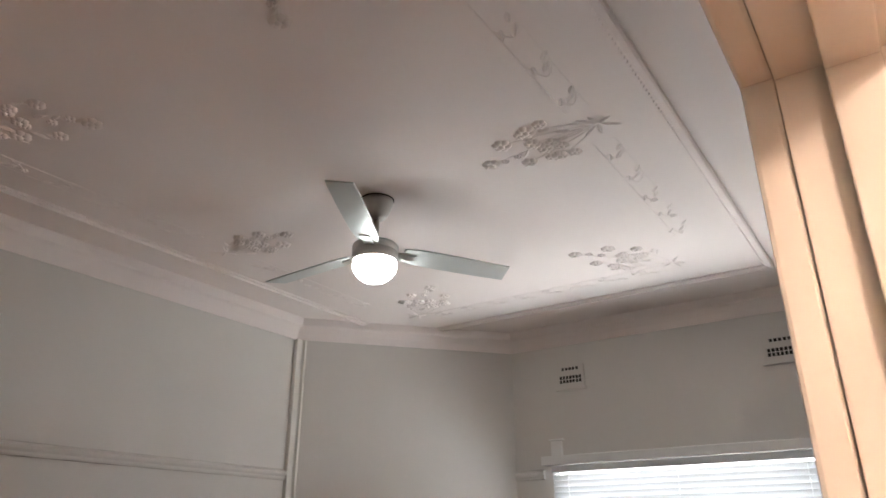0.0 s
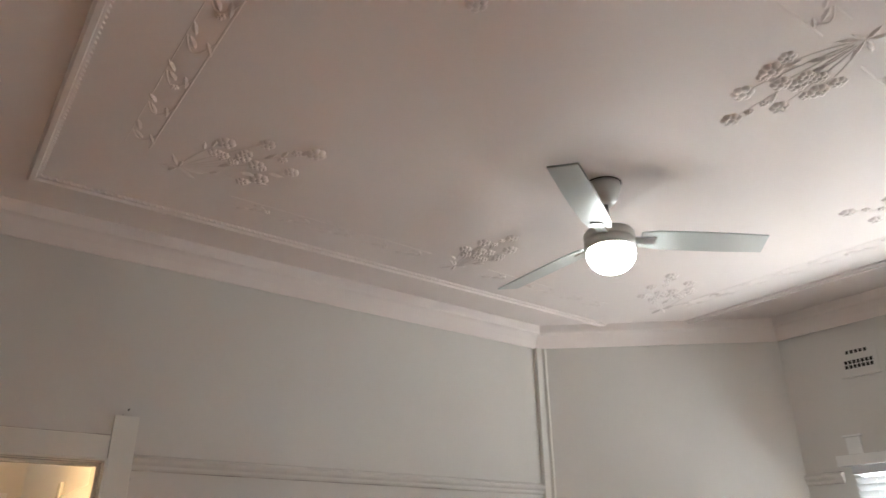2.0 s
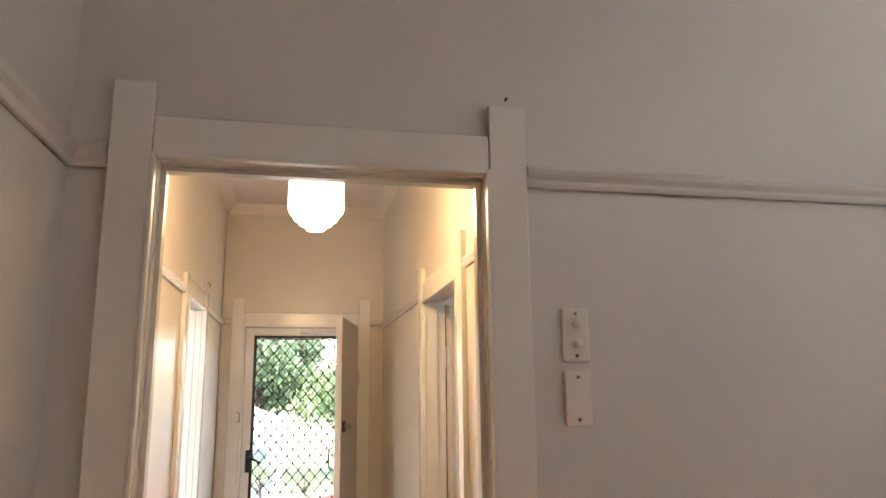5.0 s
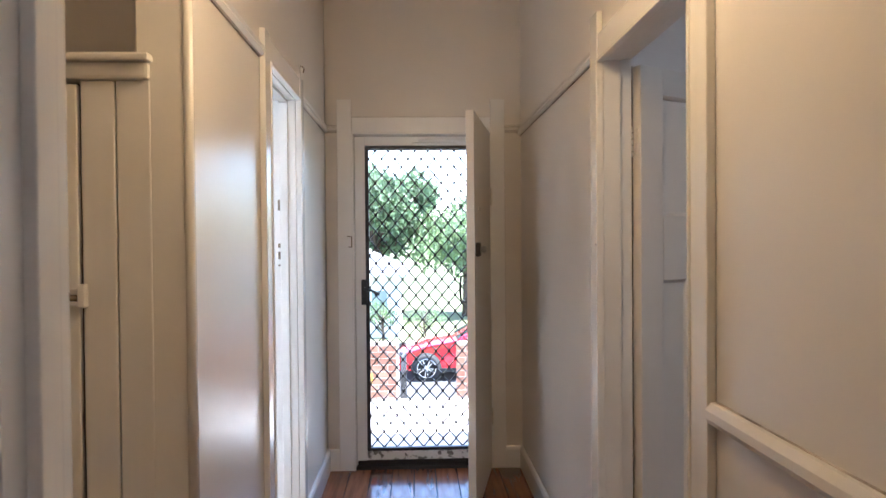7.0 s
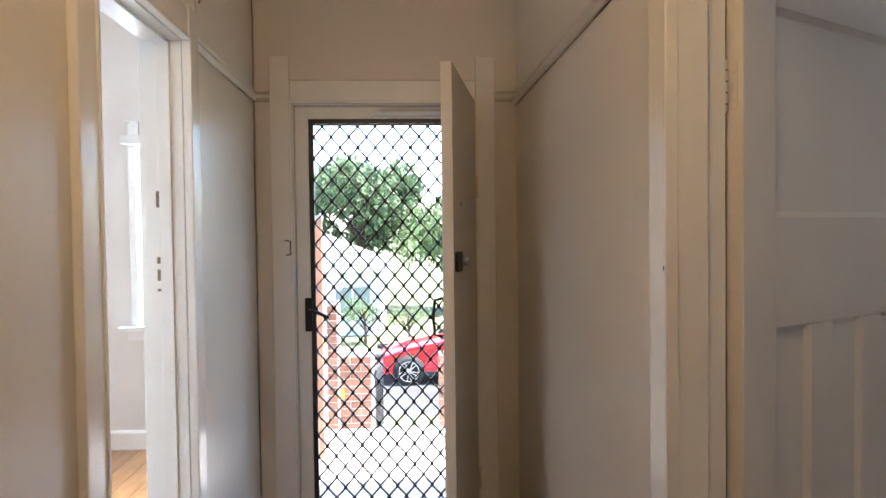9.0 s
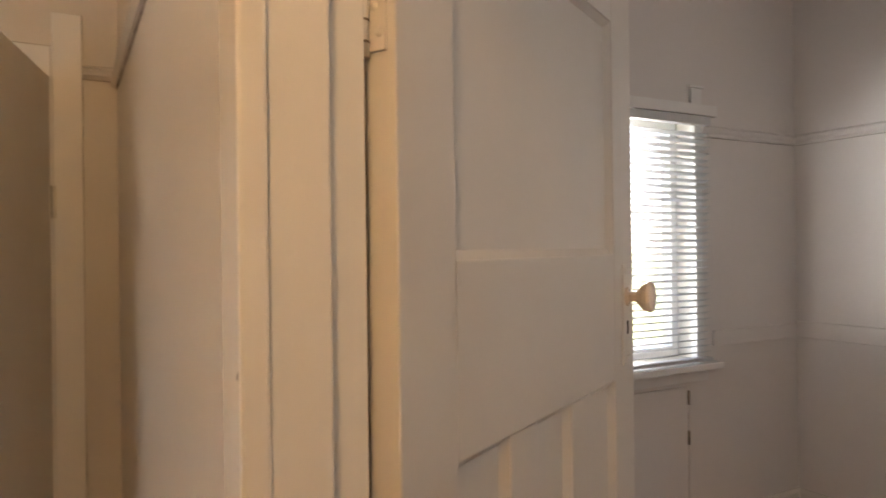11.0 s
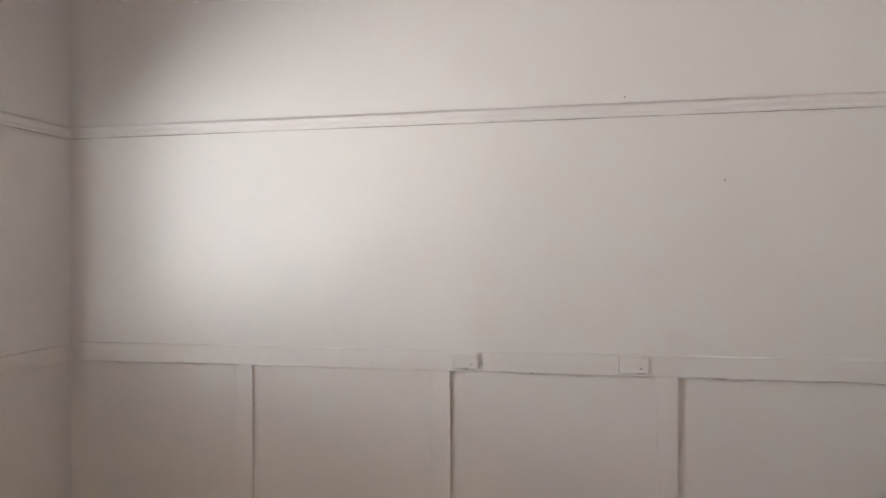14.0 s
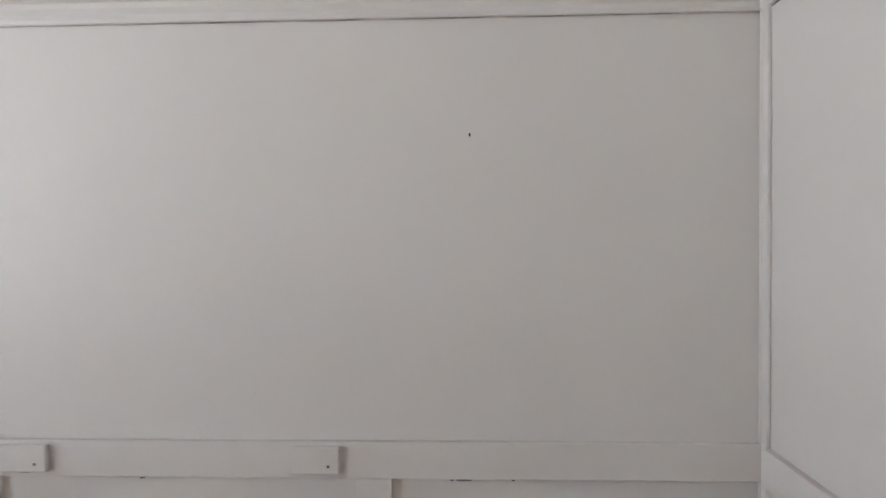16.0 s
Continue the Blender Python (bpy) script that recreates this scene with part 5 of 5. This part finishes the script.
def house(name, label, x, y, z, w, d, h, wall_mat):
    """A plain bungalow with a hipped tile roof, eaves and windows on its street side."""
    top = thing(name, label, "house", x, y, z)
    part("wall", soft_box(-w / 2, w / 2, 0, d, -1, h, 0.02), wall_mat, top)
    bm = bmesh.new()
    e = 0.5
    lo = [bm.verts.new(p) for p in ((-w / 2 - e, -e, h), (w / 2 + e, -e, h), (w / 2 + e, d + e, h), (-w / 2 - e, d + e, h))]
    r = (w - d) / 2 if w > d else 0.4
    hi = [bm.verts.new((-r, d / 2, h + d * 0.205)), bm.verts.new((r, d / 2, h + d * 0.205))]
    for f in ((lo[0], lo[1], hi[1], hi[0]), (lo[1], lo[2], hi[1]), (lo[2], lo[3], hi[0], hi[1]), (lo[3], lo[0], hi[0]), (lo[3], lo[2], lo[1], lo[0])):
        bm.faces.new(f)
    rf = part("roof", bm, M_TILE, top)
    part("gutter", soft_box(-w / 2 - e, w / 2 + e, -e - 0.1, -e, h - 0.08, h + 0.06, 0.02), M_TRIM_WHITE, rf)
    rows = bmesh.new()
    for i in range(14):
        u = (i + 0.5) / 14
        half = (w / 2 + e) * (1 - u) + r * u
        yy, zz = (-e) * (1 - u) + d / 2 * u, h * (1 - u) + (h + d * 0.205) * u
        box(rows, -half, half, yy - 0.03, yy + 0.01, zz + 0.0, zz + 0.035)
    part("tile_course", rows, M_TILE, rf)
    for wx in (-w * 0.3, w * 0.02, w * 0.32):
        win = part("window", soft_box(wx - 0.8, wx + 0.8, -0.06, -0.005, 0.9, 2.1, 0.02), M_TRIM_WHITE, top)
        for s in (-0.38, 0.38):
            part("pane", soft_box(wx + s - 0.34, wx + s + 0.34, -0.075, -0.062, 0.97, 2.03, 0.005, 1), M_PANE, win)
    return top


house("bungalow", "pale rendered bungalow with a grey tiled roof", -3.85, 30, -2.9, 6.7, 8, 2.75, M_RENDER)
house("bungalow", "pale rendered bungalow with a grey tiled roof", 11.5, 31, -2.9, 11, 8, 2.75, M_RENDER)


def tree(name, label, x, y, z, h, spread, seed, leaf_mat, count=2600):
    """A tapered trunk with limbs and a crown of many small leaf cards in uneven clumps."""
    r = random.Random(seed)
    top = thing(name, label, "tree", x, y, z)
    bits = [tube([(0, 0, -0.3), (0.05, 0.02, h * 0.2), (0.0, 0.1, h * 0.45), (0.1, 0, h * 0.8)], [h * 0.035, h * 0.026, h * 0.018, h * 0.006], 9)]
    clumps = []
    for k in range(15):
        a, el = r.uniform(0, 6.28), r.uniform(0.2, 1.1)
        s = h * r.uniform(0.28, 0.6)
        reach = spread * r.uniform(0.45, 1.0)
        e = Vector((math.cos(a) * reach * math.cos(el), math.sin(a) * reach * math.cos(el), s + reach * math.sin(el) * 0.75))
        bits.append(tube([(0, 0.05, s * 0.75), tuple(e * 0.5 + Vector((0, 0, s * 0.42))), tuple(e)], [h * 0.012, h * 0.008, h * 0.003], 6))
        clumps.append((e, spread * r.uniform(0.26, 0.46)))
    part("trunk", joined(*bits), M_BARK, top)
    verts, faces = [], []
    for _ in range(count):
        c, cr = r.choice(clumps)
        d = Vector((r.gauss(0, 1), r.gauss(0, 1), r.gauss(0, 0.75)))
        p = c + d.normalized() * cr * r.random() ** 0.4
        s = h * r.uniform(0.014, 0.028)
        q = Euler((r.uniform(0, 6.3), r.uniform(0, 6.3), r.uniform(0, 6.3))).to_matrix()
        i = len(verts)
        verts += [tuple(p + q @ Vector(v)) for v in ((-s, 0, 0), (0, -s * 0.55, s * 0.2), (s, 0, 0), (0, s * 0.55, s * 0.2))]
        faces += [(i, i + 1, i + 2), (i, i + 2, i + 3)]
    me = bpy.data.meshes.new("crown")
    me.from_pydata(verts, [], faces)
    me.materials.append(leaf_mat)
    crown = new("crown", me)
    crown.parent = top
    return top


tree("street_tree", "large leafy green street tree", -2.0, 41, -3.0, 9.8, 4.7, 1, M_LEAF2, 9000)
tree("street_tree", "leafy bright green street tree", 3.1, 39, -3.0, 7.6, 3.3, 2, M_LEAF, 6000)
tree("street_tree", "leafy green street tree", -7.6, 44, -3.0, 7.0, 3.6, 3, M_LEAF2, 3600)
tree("street_tree", "leafy green street tree", 9.5, 47, -3.0, 8.0, 3.8, 5, M_LEAF, 3600)
tree("garden_shrub", "small leafy garden shrub", -1.1, 27.5, -2.9, 2.2, 1.0, 8, M_LEAF, 1200)
tree("garden_shrub", "small leafy garden shrub", 0.6, 28.0, -2.9, 1.7, 0.9, 9, M_LEAF, 1000)

# ---- floors, board by board ----


def boards(name, label, x0, x1, y0, y1, mat, width=0.128, z=0.0):
    bm = bmesh.new()
    box(bm, x0, x1, y0, y1, z - 0.1, z - 0.021)
    top = structure(name, bm, M_DARK, label, "floor")
    me = mesh_of("floorboard", soft_box(0, width - 0.003, 0, y1 - y0, z - 0.02, z, 0.0018, 1), mat)
    n = int((x1 - x0) / width + 0.999)
    for i in range(n):
        w = min(width, x1 - x0 - i * width)
        if w < 0.02:
            continue
        ob = new("floorboard", me if w > width - 1e-4 else mesh_of("floorboard", soft_box(0, w - 0.001, 0, y1 - y0, z - 0.02, z, 0.0018, 1), mat))
        ob.parent = top
        ob.matrix_local = pose(x0 + i * width, y0, 0)
    return top


boards("floor_hall", "polished red-brown timber floorboards", -0.372, HX1 + 0.083, 0.10, FY, M_FLOOR)
boards("floor_lobby", "polished red-brown timber floorboards", -1.3, -0.372, 0.10, 1.9, M_FLOOR)
boards("floor", "polished timber floorboards", WX0, WX1, SY, 0.10, M_FLOOR2)
boards("floor_bedroom", "polished timber floorboards", R2X0, R2X1, 0.03, R2Y1, M_FLOOR2)
boards("floor_side_room", "honey-coloured timber floorboards", -3.3, -0.372, 2.0, 5.34, M_FLOOR2)
boards("floor_back_room", "polished timber floorboards", -1.3, 2.6, -6.2, SY, M_FLOOR2)
